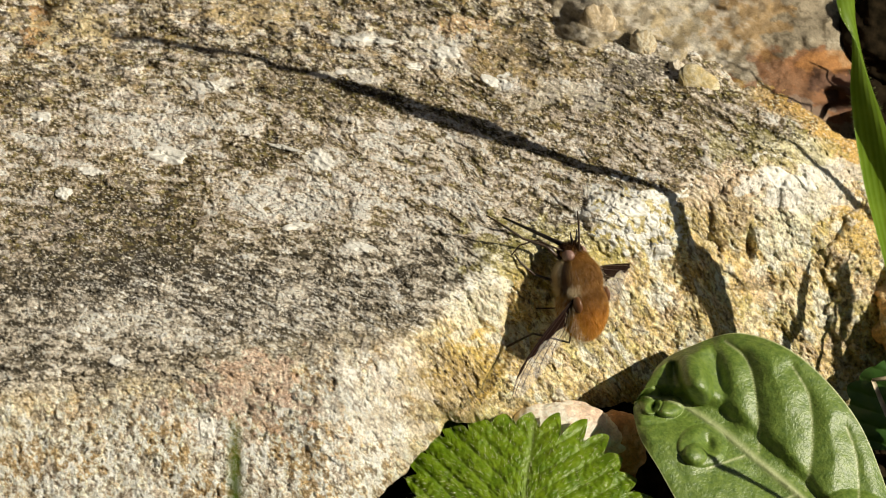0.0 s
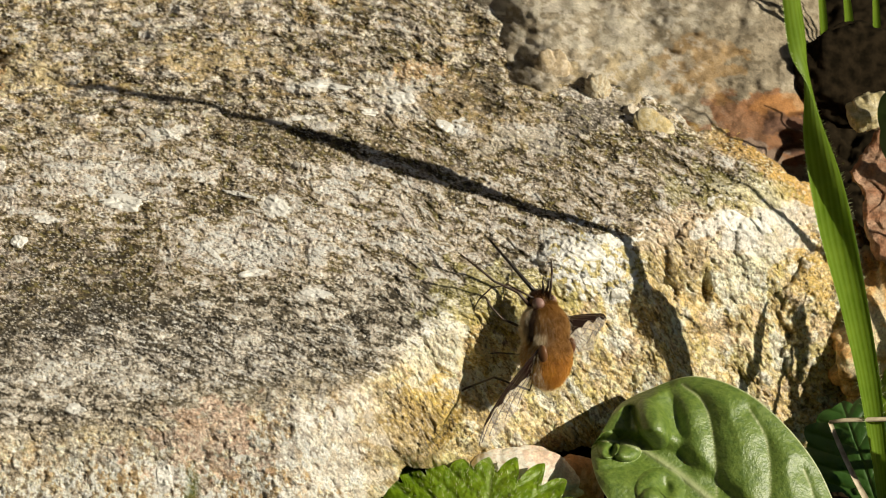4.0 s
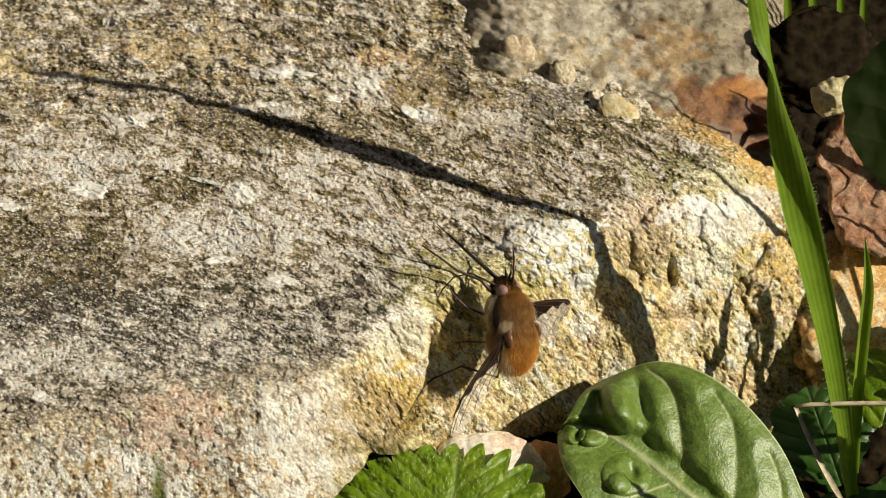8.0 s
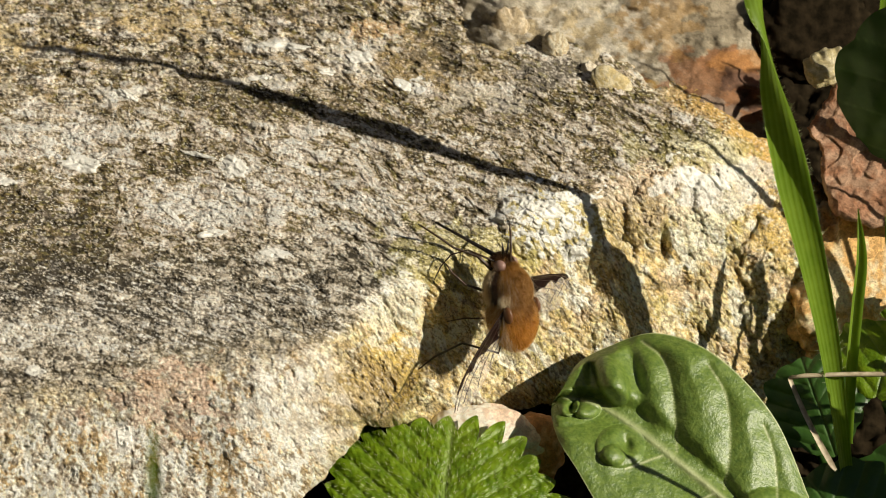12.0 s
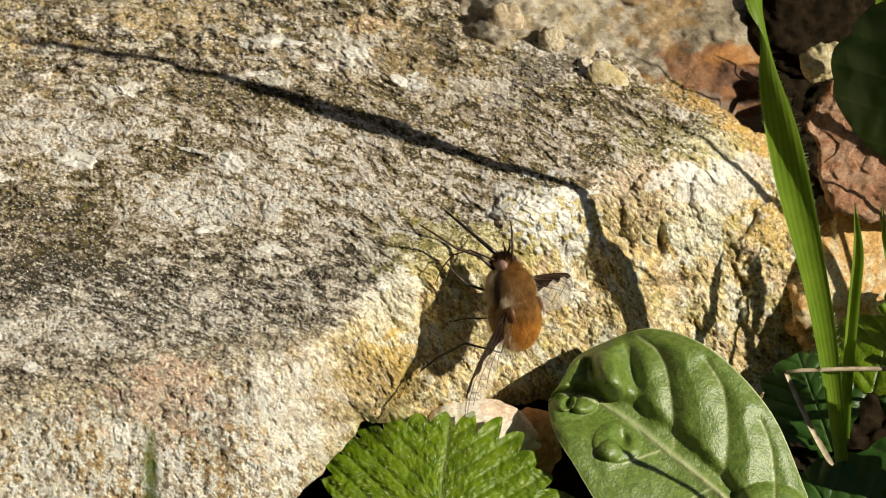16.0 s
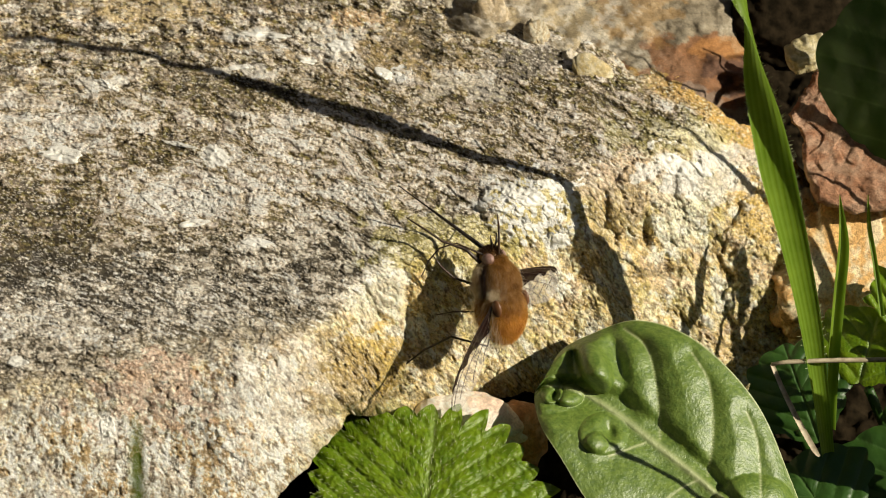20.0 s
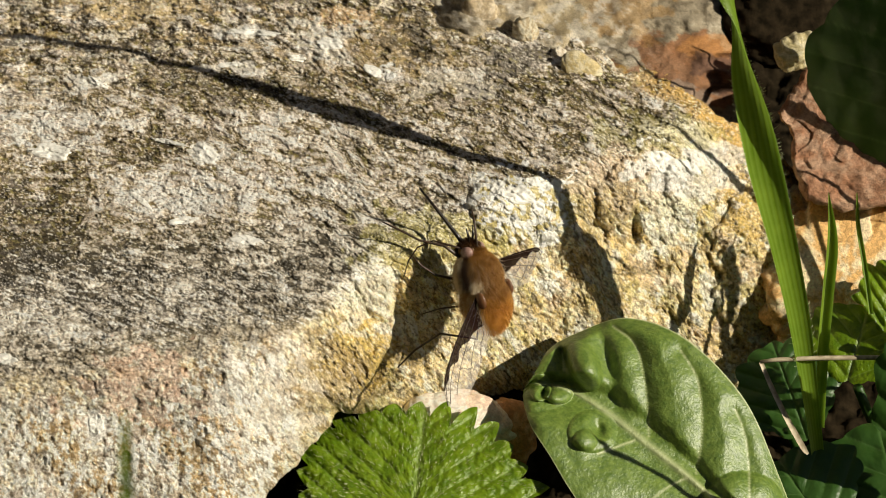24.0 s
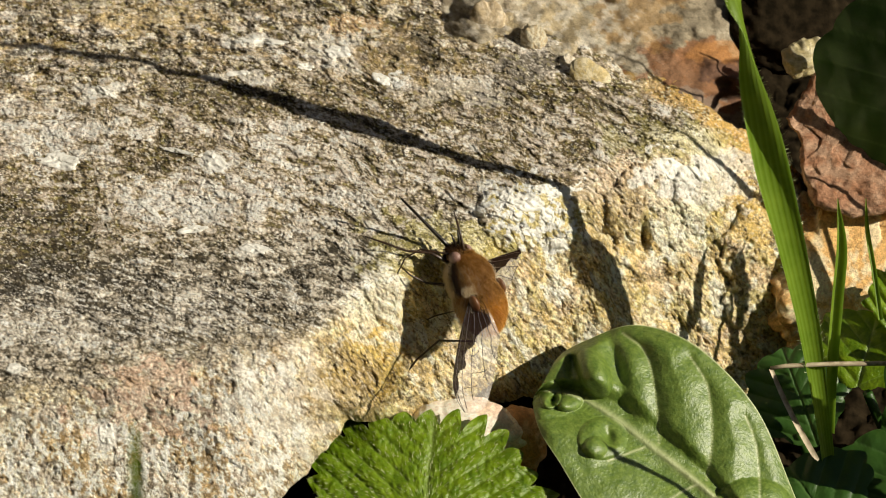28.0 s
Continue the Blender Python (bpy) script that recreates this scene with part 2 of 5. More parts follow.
def stone_at(x, y, key="w"):
    """The finished stone's height or colour at places of the plan."""
    xs, ys, f = GRID["xs"], GRID["ys"], GRID[key]
    i = np.clip(np.searchsorted(xs, x), 1, len(xs) - 1)
    j = np.clip(np.searchsorted(ys, y), 1, len(ys) - 1)
    a, b = np.clip((x - xs[i - 1]) / (xs[i] - xs[i - 1]), 0, 1), np.clip((y - ys[j - 1]) / (ys[j] - ys[j - 1]), 0, 1)
    if f.ndim == 3:
        a, b = a[..., None], b[..., None]
    return (f[j - 1, i - 1] * (1 - a) + f[j - 1, i] * a) * (1 - b) + (f[j, i - 1] * (1 - a) + f[j, i] * a) * b


def build_stone():
    xs, ys = axis(-1500, -215, 1400, 1450, 1.7, 36), axis(-1150, -115, 900, 1300, 1.7, 36)
    x, y = np.meshgrid(xs, ys)
    form = stone_form(x, y)
    on_face = ramp(1.19 * (y - 318) - form, 6, 70)
    # distance down the surface: the level top is seen more foreshortened than the face
    rate = 1.35 - 0.5 * on_face
    u, v = x, np.cumsum(rate * np.gradient(ys)[:, None], axis=0) - 1550
    # relief: broad swells, ragged plates of crust on top, strata towards the back, crumbly grains on the face
    rough_back = ramp(215 - y - 0.12 * (x - 300), 0, 150)
    w = form + 9 * fbm(u / 170, v / 150, 4, 5) + (1.6 + 1.6 * rough_back) * fbm(u / 34, v / 26, 4, 9, 0.55)
    lower = ramp(x * 0.25 + y, 640, 790) * ramp(620 - x, 0, 160)
    fresh = on_face * (1 - 0.72 * lower)
    crumb = cells(u / 11, v / 11, 3)
    coarse = cells(u / 27 + 0.3 * perlin(u / 20, v / 20, 8), v / 24, 4)
    knob = cells(u / 95 + 0.25 * perlin(u / 60, v / 60, 18), v / 85, 6)
    plate = fbm(u / 105 + 0.3 * perlin(u / 25, v / 25, 11), v / 62, 5, 12, 0.55)
    crust = ramp(plate, 0.0, 0.07)
    bare = ramp(-plate, 0.10, 0.22)
    w += (0.8 * (1 - 0.6 * lower) + 1.9 * fresh + 0.6 * bare) * (0.5 - crumb[0]) + (0.5 * (1 - 0.6 * lower) + 1.0 * fresh + 1.6 * rough_back) * (0.45 - coarse[0]) * 1.6 + fresh * (1.8 * fbm(u / 16, v / 14, 4, 20, 0.62) + 4.0 * fbm(u / 44, v / 40, 3, 24)) + lower * 5 * fbm(u / 60, v / 70, 3, 25)
    w += fresh * 10 * (0.5 - knob[0]) + (0.7 + 0.5 * bare) * fbm(u / 7, v / 6, 2, 19)
    w += (1 - 0.5 * on_face) * 3.0 * crust
    warp = 0.55 * perlin(u / 26, v / 18, 101)
    flake = fbm(u / 34 + 0.8 * warp + 0.3 * perlin(u / 9, v / 8, 109), v / 17 - u / 190 + 0.3 * perlin(u / 8, v / 9, 110), 4, 111, 0.6)
    w += (1 - on_face) * 3.2 * ramp(-flake, -0.12, 0.02)
    strata = fbm(u / 150, (y + 0.10 * x) / 15, 3, 14)
    w += rough_back * (4 * strata + 9 * fbm(u / 70, v / 50, 4, 16, 0.5) + 10 * (0.45 - cells(u / 60 + 0.4 * perlin(u / 40, v / 40, 22), v / 55, 23)[0]))
    w -= ramp(fbm(u / 15, v / 13, 3, 21), 0.42, 0.8) * (2.5 + 3.5 * on_face)
    w = form + (w - form) * (1 - 0.25 * lower)
    # holes, cracks and bosses
    for hx, hy, rx, ry, deep in ((-118, 34, 24, 24, 34), (120, 62, 30, 9, 14), (1142, 412, 9, 26, 34), (1160, 492, 60, 9, 12), (1236, 470, 10, 16, 10), (1060, 160, 90, 12, 16), (30, 70, 36, 14, 24), (275, 48, 24, 10, 18),
                                 (178, 100, 12, 10, 12), (712, 214, 16, 8, 8), (740, 85, 20, 26, 14), (605, 655, 60, 36, 12), (740, 590, 50, 90, 10),
                                 (800, 20, 12, 40, 18), (-110, 110, 60, 9, 14), (370, 70, 30, 8, 10)):
        w -= deep * np.exp(-((x - hx) / rx) ** 2 - ((y - hy) / ry) ** 2)
    for hx, hy, rx, ry, high in ((1160, 380, 82, 108, 26), (1258, 340, 62, 70, 14), (1250, 520, 60, 60, 10), (945, 372, 96, 66, 17), (1375, 470, 95, 150, 36)):
        w += high * np.sqrt(np.clip(1 - ((x - hx) / rx) ** 2 - ((y - hy) / ry) ** 2 + 0.3 * fbm(x / 40, y / 40, 3, 15), 0, 1))
    for hx, hy, rx, ry, high in ((300, 30, 90, 26, 10), (560, 80, 90, 30, 9), (690, 520, 26, 50, 16), (1180, 450, 60, 34, 10), (330, 660, 160, 40, 10), (120, 20, 110, 30, 16)):
        w += high * np.exp(-((x - hx) / rx) ** 2 - ((y - hy) / ry) ** 2)
    for cx, cy, run, lean, deep in ((560, 375, 70, 0.35, 4), (800, 340, 26, 0.9, 5), (110, 275, 40, 0.25, 3), (420, 330, 60, 0.35, 4), (1190, 250, 60, 0.3, 5)):
        d = np.abs(y - cy - lean * (x - cx) - 5 * perlin(x / 14, y / 40, int(cx))) / math.hypot(1, lean)
        w -= deep * np.exp(-(d / 1.6) ** 2) * (np.abs(x - cx) < run)

    # the step under the bend of the edge, and the rounded lobe that overhangs the hollow beside it
    ragged = 9 * fbm(x / 34, y / 34, 3, 171)
    calm = ramp(x + ragged, 1000, 1085) * (1 - ramp(x + ragged, 1122, 1190)) * ramp(y + 0.4 * (1090 - x) + ragged, 412, 452) * (1 - ramp(y, 560, 640))
    w = w + (form + 6 - w) * 0.4 * calm + 36 * calm
    edge = np.interp(ys, (425, 450, 480, 530, 570, 605, 630, 650, 680, 705, 740), (688, 702, 709, 714, 716, 713, 703, 690, 674, 650, 590))[:, None] + 3 * fbm(y / 22, x / 300, 3, 172)
    inward = edge - x
    tall = ramp(y, 425, 500) * (1 - ramp(y, 690, 750))
    w += 48 * tall * ramp(inward, -3, 5) * np.exp(-np.clip(inward, 0, 900) / 110)
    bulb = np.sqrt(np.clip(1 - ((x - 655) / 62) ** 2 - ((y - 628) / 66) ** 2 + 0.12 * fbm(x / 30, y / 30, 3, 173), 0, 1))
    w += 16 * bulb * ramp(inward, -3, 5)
    w -= 10 * np.exp(-((inward + 8) / 9) ** 2) * tall

    # fine broken cracks
    vein = fbm(u / 70 + 0.35 * perlin(u / 12, v / 12, 27), v / 44 + 0.35 * perlin(u / 12, v / 12, 28), 3, 29)
    crack = np.exp(-(vein / 0.022) ** 2) * ramp(fbm(u / 60, v / 50, 3, 30), 0.08, 0.3)
    w -= 3.5 * crack

    # colour: grey-brown crust on top, cream and ochre stone on the broken face
    n1, n2, n3 = fbm(u / 120, v / 95, 5, 31, 0.6), fbm(u / 30, v / 22, 4, 33, 0.65), fbm(u / 9, v / 7, 3, 35, 0.7)
    shape = x.shape + (3,)
    swirl = 0.9 * perlin(u / 95 + 0.37, v / 80, 112)
    grainy = fbm((u + 0.3 * v) / 62 + warp + swirl, (v - 0.25 * u) / 40 + 0.5 * warp - 0.7 * swirl, 5, 102, 0.62)
    tone = 0.40 * grainy + 0.58 * flake + 0.115
    # broad darker (+) and paler (-) zones of the crust
    for cx, cy, rx, ry, k in ((80, 375, 130, 60, 0.3), (280, 262, 100, 30, 0.5), (400, 155, 170, 40, 0.42), (110, 470, 170, 50, 0.38), (230, 540, 110, 40, 0.36), 
                              (520, 500, 110, 60, 0.02), (330, 420, 110, 36, 0.12), (690, 90, 90, 60, 0.16), (920, 165, 170, 34, 0.42), (650, 290, 60, 30, 0.2), (60, 700, 130, 80, 0.10),
                              (320, 350, 120, 50, -0.7), (110, 225, 160, 46, -0.55), (560, 330, 150, 80, -0.3), (500, 225, 120, 26, -0.35), (575, 85, 70, 30, -0.34),
                              (455, 60, 60, 16, -0.4), (320, 535, 70, 40, -0.42), (60, 570, 150, 46, -0.5), (190, 500, 60, 14, -0.3), (430, 470, 70, 16, -0.3), (-110, 330, 90, 60, -0.1), (-155, 165, 46, 28, 0.55), (640, 20, 200, 40, 0.2), (840, 130, 70, 26, -0.3),
                              (760, 330, 90, 60, -0.06), (-60, 480, 120, 70, 0.2), (985, 205, 70, 22, -0.2), (440, 470, 90, 26, 0.16)):
        tone = tone + k * np.exp(-((x - cx) / rx) ** 2 - ((y - cy) / ry) ** 2)
    col = np.broadcast_to(np.array((0.565, 0.50, 0.425)), shape).copy()
    col = mix(col, (0.66, 0.62, 0.56), ramp(-tone, 0.30, 0.38) * 0.8)
    col = mix(col, (0.44, 0.36, 0.25), ramp(tone, -0.13, -0.02) * 0.9)
    col = mix(col, (0.215, 0.155, 0.062), ramp(tone, 0.10, 0.19) * 0.92)
    col = mix(col, (0.095, 0.072, 0.036), ramp(tone, 0.38, 0.48) * 0.85)
    # the crust turns grey and charcoal towards the viewer
    near = ramp(y + 0.12 * x, 400, 520)
    value = col.mean(-1, keepdims=True) * np.array((1.11, 1.0, 0.83))
    col = col + (value - col) * (0.6 * near)[..., None]
    col = mix(col, (0.46, 0.385, 0.33), ramp(fbm((u + 0.7 * v) / 55 + warp, (v - 0.4 * u) / 40 + swirl, 3, 37), 0.15, 0.45) * (1 - near) * 0.4)
    col = mix(col, (0.46, 0.33, 0.15), rough_back * ramp(fbm(u / 50, v / 24, 3, 38), 0.1, 0.5) * 0.7)
    col = mix(col, (0.60, 0.54, 0.43), rough_back * ramp(fbm(u / 40, v / 24, 3, 39), 0.2, 0.5) * 0.7)
    col = mix(col, (0.07, 0.055, 0.035), rough_back * ramp(-fbm(u / 26, v / 15, 4, 40), 0.15, 0.5) * 0.7)
    cream = np.clip(on_face + lower, 0, 1)
    body = np.broadcast_to(np.array((0.70, 0.57, 0.30)), shape).copy()
    body = mix(body, (0.56, 0.39, 0.14), ramp(n2 + 0.5 * n1, 0.05, 0.6) * 0.75)
    body = mix(body, (0.82, 0.72, 0.48), ramp(-n2 + 0.4 * n3, 0.05, 0.5) * 0.8)
    body = mix(body, (0.30, 0.22, 0.11), ramp(n3 - 0.5 * n2, 0.4, 0.75) * 0.22)
    body = mix(body, (0.63, 0.45, 0.17), ramp(fbm(u / 70, v / 60, 4, 45, 0.6), 0.05, 0.45) * 0.7)
    body = mix(body, (0.32, 0.24, 0.13), ramp(fbm(u / 22, v / 20, 4, 46, 0.6), 0.38, 0.65) * 0.28)
    body = mix(body, (0.56, 0.49, 0.17), ramp(fbm(u / 80, v / 70, 4, 48, 0.6), 0.05, 0.4) * 0.5 * (1 - lower))
    body = mix(body, (0.70, 0.52, 0.38), ramp(fbm(u / 60, v / 52, 3, 49, 0.55), 0.2, 0.5) * 0.45)
    body = mix(body, (0.84, 0.79, 0.66), ramp(fbm(u / 48, v / 44, 4, 47, 0.6), 0.2, 0.5) * 0.7)
    body = mix(body, (0.82, 0.71, 0.50), lower * 0.6)
    body = mix(body, (0.68, 0.54, 0.45), lower * ramp(fbm(u / 75, v / 60, 4, 61, 0.6), 0.05, 0.4) * 0.7)
    body = mix(body, (0.38, 0.32, 0.25), lower * ramp(fbm(u / 50, v / 60, 4, 62, 0.6), 0.22, 0.5) * 0.6)
    body = mix(body, (0.62, 0.42, 0.17), lower * ramp(fbm(u / 46, v / 60, 4, 63, 0.6), 0.3, 0.5) * 0.7)
    body = mix(body, (0.84, 0.81, 0.74), lower * ramp(fbm(u / 28, v / 34, 4, 64, 0.6), 0.18, 0.4) * 0.8)
    # crisp patches of white, pink, tan and grey on the shoulder
    chip = fbm(u / 30 + 0.4 * perlin(u / 9, v / 9, 181), v / 38 + 0.4 * perlin(u / 9, v / 8, 182), 4, 183, 0.6)
    hue = fbm(u / 85, v / 80, 3, 184, 0.55)
    body = mix(body, (0.85, 0.80, 0.67), lower * ramp(chip, 0.12, 0.2) * 0.75)
    body = mix(body, (0.30, 0.24, 0.17), lower * ramp(-chip, 0.2, 0.3) * 0.6)
    body = mix(body, (0.70, 0.47, 0.20), lower * ramp(-chip, 0.02, 0.12) * ramp(hue, 0.0, 0.15) * 0.6)
    body = mix(body, (0.50, 0.43, 0.35), lower * ramp(-hue, 0.05, 0.2) * ramp(-chip, -0.1, 0.05) * 0.45)
    shard = fbm(u / 12 + 0.5 * perlin(u / 7, v / 7, 185), v / 15 + 0.5 * perlin(u / 7, v / 7, 186), 3, 187, 0.6)
    body = mix(body, (0.85, 0.81, 0.69), lower * ramp(shard, 0.2, 0.28) * 0.8)
    body = mix(body, (0.13, 0.09, 0.05), lower * ramp(-shard + 0.3 * hue, 0.25, 0.34) * 0.7)
    body = mix(body, (0.55, 0.37, 0.16), lower * ramp(-shard, 0.1, 0.2) * ramp(hue, 0.05, 0.2) * 0.6)
    col = mix(col, body, cream)
    # olive and tan zones under the edge, a bright cream knuckle beside them
    col = mix(col, (0.40, 0.31, 0.12), blot(x, y, 1085, 370, 70, 60, 0.6, 193) * ramp(chip, -0.3, 0.1) * 0.7)
    col = mix(col, (0.62, 0.44, 0.27), blot(x, y, 1130, 300, 70, 34, 0.6, 194) * 0.5)
    col = mix(col, (0.84, 0.77, 0.58), blot(x, y, 1205, 350, 56, 90, 0.5, 195) * 0.75)
    col = mix(col, (0.13, 0.09, 0.04), fresh * ramp(-shard, 0.24, 0.34) * 0.55)
    rim = stone_back(x, y)
    col = mix(col, (0.60, 0.37, 0.10), ramp(rim, -22, 4) * ramp(x, 1120, 1190) * 0.85)
    col = mix(col, (0.70, 0.665, 0.60), ramp(rim, -70, -50) * ramp(-rim, 18, 34) * ramp(x, 1190, 1250) * 0.7)
    streak = fbm((u + 0.8 * v) / 46, (v - 0.5 * u) / 9, 4, 65, 0.6)
    col = mix(col, (0.74, 0.70, 0.64), blot(x, y, 250, 535, 330, 75, 0.7, 66) * ramp(streak, 0.22, 0.45) * 0.8)
    col = mix(col, (0.46, 0.41, 0.11), blot(x, y, 800, 430, 150, 60, 0.6, 51) * 0.55)
    col = mix(col, (0.42, 0.39, 0.13), blot(x, y, 1180, 245, 120, 40, 0.6, 52) * 0.45)
    col = mix(col, (0.62, 0.42, 0.12), blot(x, y, 1345, 365, 50, 60, 0.3, 53) * 0.8)
    col = mix(col, (0.58, 0.40, 0.10), blot(x, y, 655, 632, 66, 66, 0.4, 54) * 0.75)
    col = mix(col, (0.80, 0.74, 0.60), blot(x, y, 665, 520, 60, 70, 0.7, 174) * 0.6)
    # dark brown crumbs below the lobe, with its underside shade painted in
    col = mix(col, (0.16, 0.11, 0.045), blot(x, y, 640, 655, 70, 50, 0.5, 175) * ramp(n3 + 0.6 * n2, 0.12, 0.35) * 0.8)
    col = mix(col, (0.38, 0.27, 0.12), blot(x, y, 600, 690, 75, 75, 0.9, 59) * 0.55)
    col = mix(col, (0.62, 0.40, 0.29), blot(x, y, 265, 690, 90, 65, 1.0, 55) * 0.55)
    col = mix(col, (0.27, 0.235, 0.19), blot(x, y, 930, 112, 62, 30, 0.3, 58) * 0.85)
    col = mix(col, (0.60, 0.40, 0.22), blot(x, y, 630, 35, 50, 24, 0.5, 57) * 0.7)
    col = mix(col, (0.55, 0.42, 0.30), blot(x, y, 1130, 320, 110, 60, 0.5, 56) * 0.4)
    # charcoal crust over the front of the top and the shoulder
    for cx, cy, rx, ry, k in ((230, 535, 200, 50, 0.4), (90, 690, 130, 60, 0.5), (430, 560, 120, 40, 0.3), (395, 655, 36, 50, 0.6), (-60, 450, 160, 120, 0.5)):
        col = mix(col, (0.085, 0.075, 0.066), blot(x, y, cx, cy, rx, ry, 0.8, 60 + int(rx)) * k * ramp(n2 + 1.2 * n3, -0.25, 0.35))
    # short curved strokes of bare white grain and dark gaps between flakes
    bend_u, bend_v = u / 19 + 0.7 * perlin(u / 17, v / 15, 103), v / 9.5 + 0.7 * perlin(u / 15, v / 17, 104)
    dark_gap = ramp(-np.abs(perlin(bend_u, bend_v, 105)), -0.11, -0.02) * ramp(fbm(u / 24, v / 16, 2, 106), -0.25, 0.3)
    pale_line = ramp(-np.abs(perlin(bend_u + 9.3, bend_v * 1.1, 107)), -0.11, -0.02) * ramp(fbm(u / 24, v / 16, 2, 108), -0.2, 0.35)
    fleck = fbm(u / 6.5 + 0.5 * perlin(u / 14, v / 14, 73), v / 4.6, 2, 74, 0.6)
    col = mix(col, (0.075, 0.06, 0.035), dark_gap * (0.30 + 0.35 * ramp(tone, -0.1, 0.2)) * (1 - 0.3 * cream))
    col = mix(col, (0.80, 0.765, 0.69), pale_line * (0.25 + 0.25 * ramp(tone, -0.1, 0.3)) * (1 - 0.2 * cream))
    col = mix(col, (0.07, 0.055, 0.03), ramp(fleck + 0.25 * n2, 0.40, 0.54) * (0.6 - 0.2 * cream))
    col = mix(col, (0.82, 0.78, 0.69), ramp(-fleck + 0.3 * n2, 0.42, 0.54) * (0.48 - 0.1 * cream))
    col = mix(col, (0.42, 0.37, 0.10), ramp(tone, 0.05, 0.25) * (1 - cream) * (1 - near) * ramp(fbm(u / 12, v / 9, 3, 68), 0.2, 0.5) * 0.4)
    for cx, cy, rx, ry, k, paint in ((690, 95, 90, 55, 0.5, (0.44, 0.31, 0.13)), (790, 140, 90, 40, 0.35, (0.44, 0.33, 0.15)), (750, 75, 46, 40, 0.6, (0.10, 0.08, 0.05)), (270, 20, 90, 26, 0.6, (0.56, 0.43, 0.22)),
                                     (-70, 45, 100, 44, 0.7, (0.62, 0.50, 0.28)), (-130, 60, 20, 40, 0.6, (0.50, 0.27, 0.09)), (700, 128, 22, 14, 0.9, (0.78, 0.76, 0.70)), (880, 30, 80, 40, 0.5, (0.46, 0.36, 0.18))):
        col = mix(col, paint, blot(x, y, cx, cy, rx, ry, 0.8, 200 + int(rx)) * k * ramp(n2 + 0.7 * n3, -0.45, 0.1))
    col = mix(col, (0.06, 0.05, 0.035), crack * 0.7)
    # pale lichen and bare patches
    for cx, cy, rx, ry, k in ((600, 75, 70, 28, 0.5), (450, 60, 60, 10, 0.6), (480, 720, 80, 90, 0.4), (1200, 300, 60, 40, 0.85), (190, 752, 18, 30, 0.8), (172, 150, 36, 16, 0.7),
                              (820, 150, 90, 22, 0.4), (1300, 290, 60, 26, 0.6), (1265, 330, 60, 30, 0.6), (440, 125, 60, 9, 0.6), (450, 432, 40, 14, 0.6), (384, 280, 26, 18, 0.7)):
        col = mix(col, (0.70, 0.66, 0.60), blot(x, y, cx, cy, rx, ry, 1.0, 80 + int(rx)) * k)
    for cx, cy, rx, ry in ((935, 355, 62, 40), (975, 330, 30, 24), (900, 345, 24, 20), (990, 425, 24, 16), (940, 410, 30, 12), (960, 380, 40, 18)):
        col = mix(col, (0.84, 0.82, 0.72), blot(x, y, cx, cy, rx, ry, 1.5, 90 + int(rx)) * (0.35 + 0.65 * ramp(n2 + 0.8 * n3, -0.2, 0.05)))
    crumbs = fbm(u / 15, v / 13, 3, 191, 0.6)
    lichen = blot(x, y, 938, 366, 74, 56, 0.55, 192)
    col = mix(col, (0.50, 0.40, 0.12), lichen * ramp(-crumbs, -0.02, 0.1) * 0.7)
    col = mix(col, (0.84, 0.82, 0.73), lichen * ramp(crumbs, -0.1, -0.02))
    col *= (1.06 + 0.2 * perlin(u / 5.5, v / 5, 71) + 0.14 * (crumb[2] - 0.5))[..., None]
    mean = np.array((0.42, 0.36, 0.255)) + (np.array((0.56, 0.46, 0.29)) - np.array((0.42, 0.36, 0.255))) * cream[..., None]
    level = np.clip(col, 0.01, None).mean(-1, keepdims=True) / mean.mean(-1, keepdims=True)
    col = np.clip(col * level ** (0.44 - 0.2 * cream[..., None]), 0.012, 0.84)
    GRID.update(xs=xs, ys=ys, w=w, col=col)
    root = thing("stone", "large weathered limestone with grey crust and cream broken face", "rock")
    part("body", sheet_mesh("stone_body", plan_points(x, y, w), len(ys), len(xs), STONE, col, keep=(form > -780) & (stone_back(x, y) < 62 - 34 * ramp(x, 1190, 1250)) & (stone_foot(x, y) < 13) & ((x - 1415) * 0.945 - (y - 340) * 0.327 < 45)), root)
    return root


def lichen_patch(cx, cy, rx, ry, turn, seed, colour):
    """A thin pale crust with a ragged rim that follows the stone."""
    rows, cols = 10, 56
    g, r = np.meshgrid(np.linspace(0, 2 * np.pi, cols, endpoint=False), np.linspace(0, 1, rows))
    rim = 1 + 0.32 * fbm(np.cos(g) * 1.1 + seed * 0.37, np.sin(g) * 1.1, 3, seed, 0.45)
    lx, ly = rx * r * rim * np.cos(g), ry * r * rim * np.sin(g)
    c, s = math.cos(radians(turn)), math.sin(radians(turn))
    x, y = cx + lx * c - ly * s, cy + lx * s + ly * c
    w = stone_at(x, y) + np.where(r < 0.97, 2.0 + 1.0 * fbm(x / 8, y / 7, 2, seed), -2.0)
    tint = np.broadcast_to(np.array(colour), x.shape + (3,)) * (1 + 0.18 * fbm(x / 9, y / 8, 3, seed + 1))[..., None]
    return part("lichen_patch", sheet_mesh("lichen_patch", plan_points(x, y, w), rows, cols, LICHEN, tint, closed=True), rock, "thin chalk-white lichen crust")


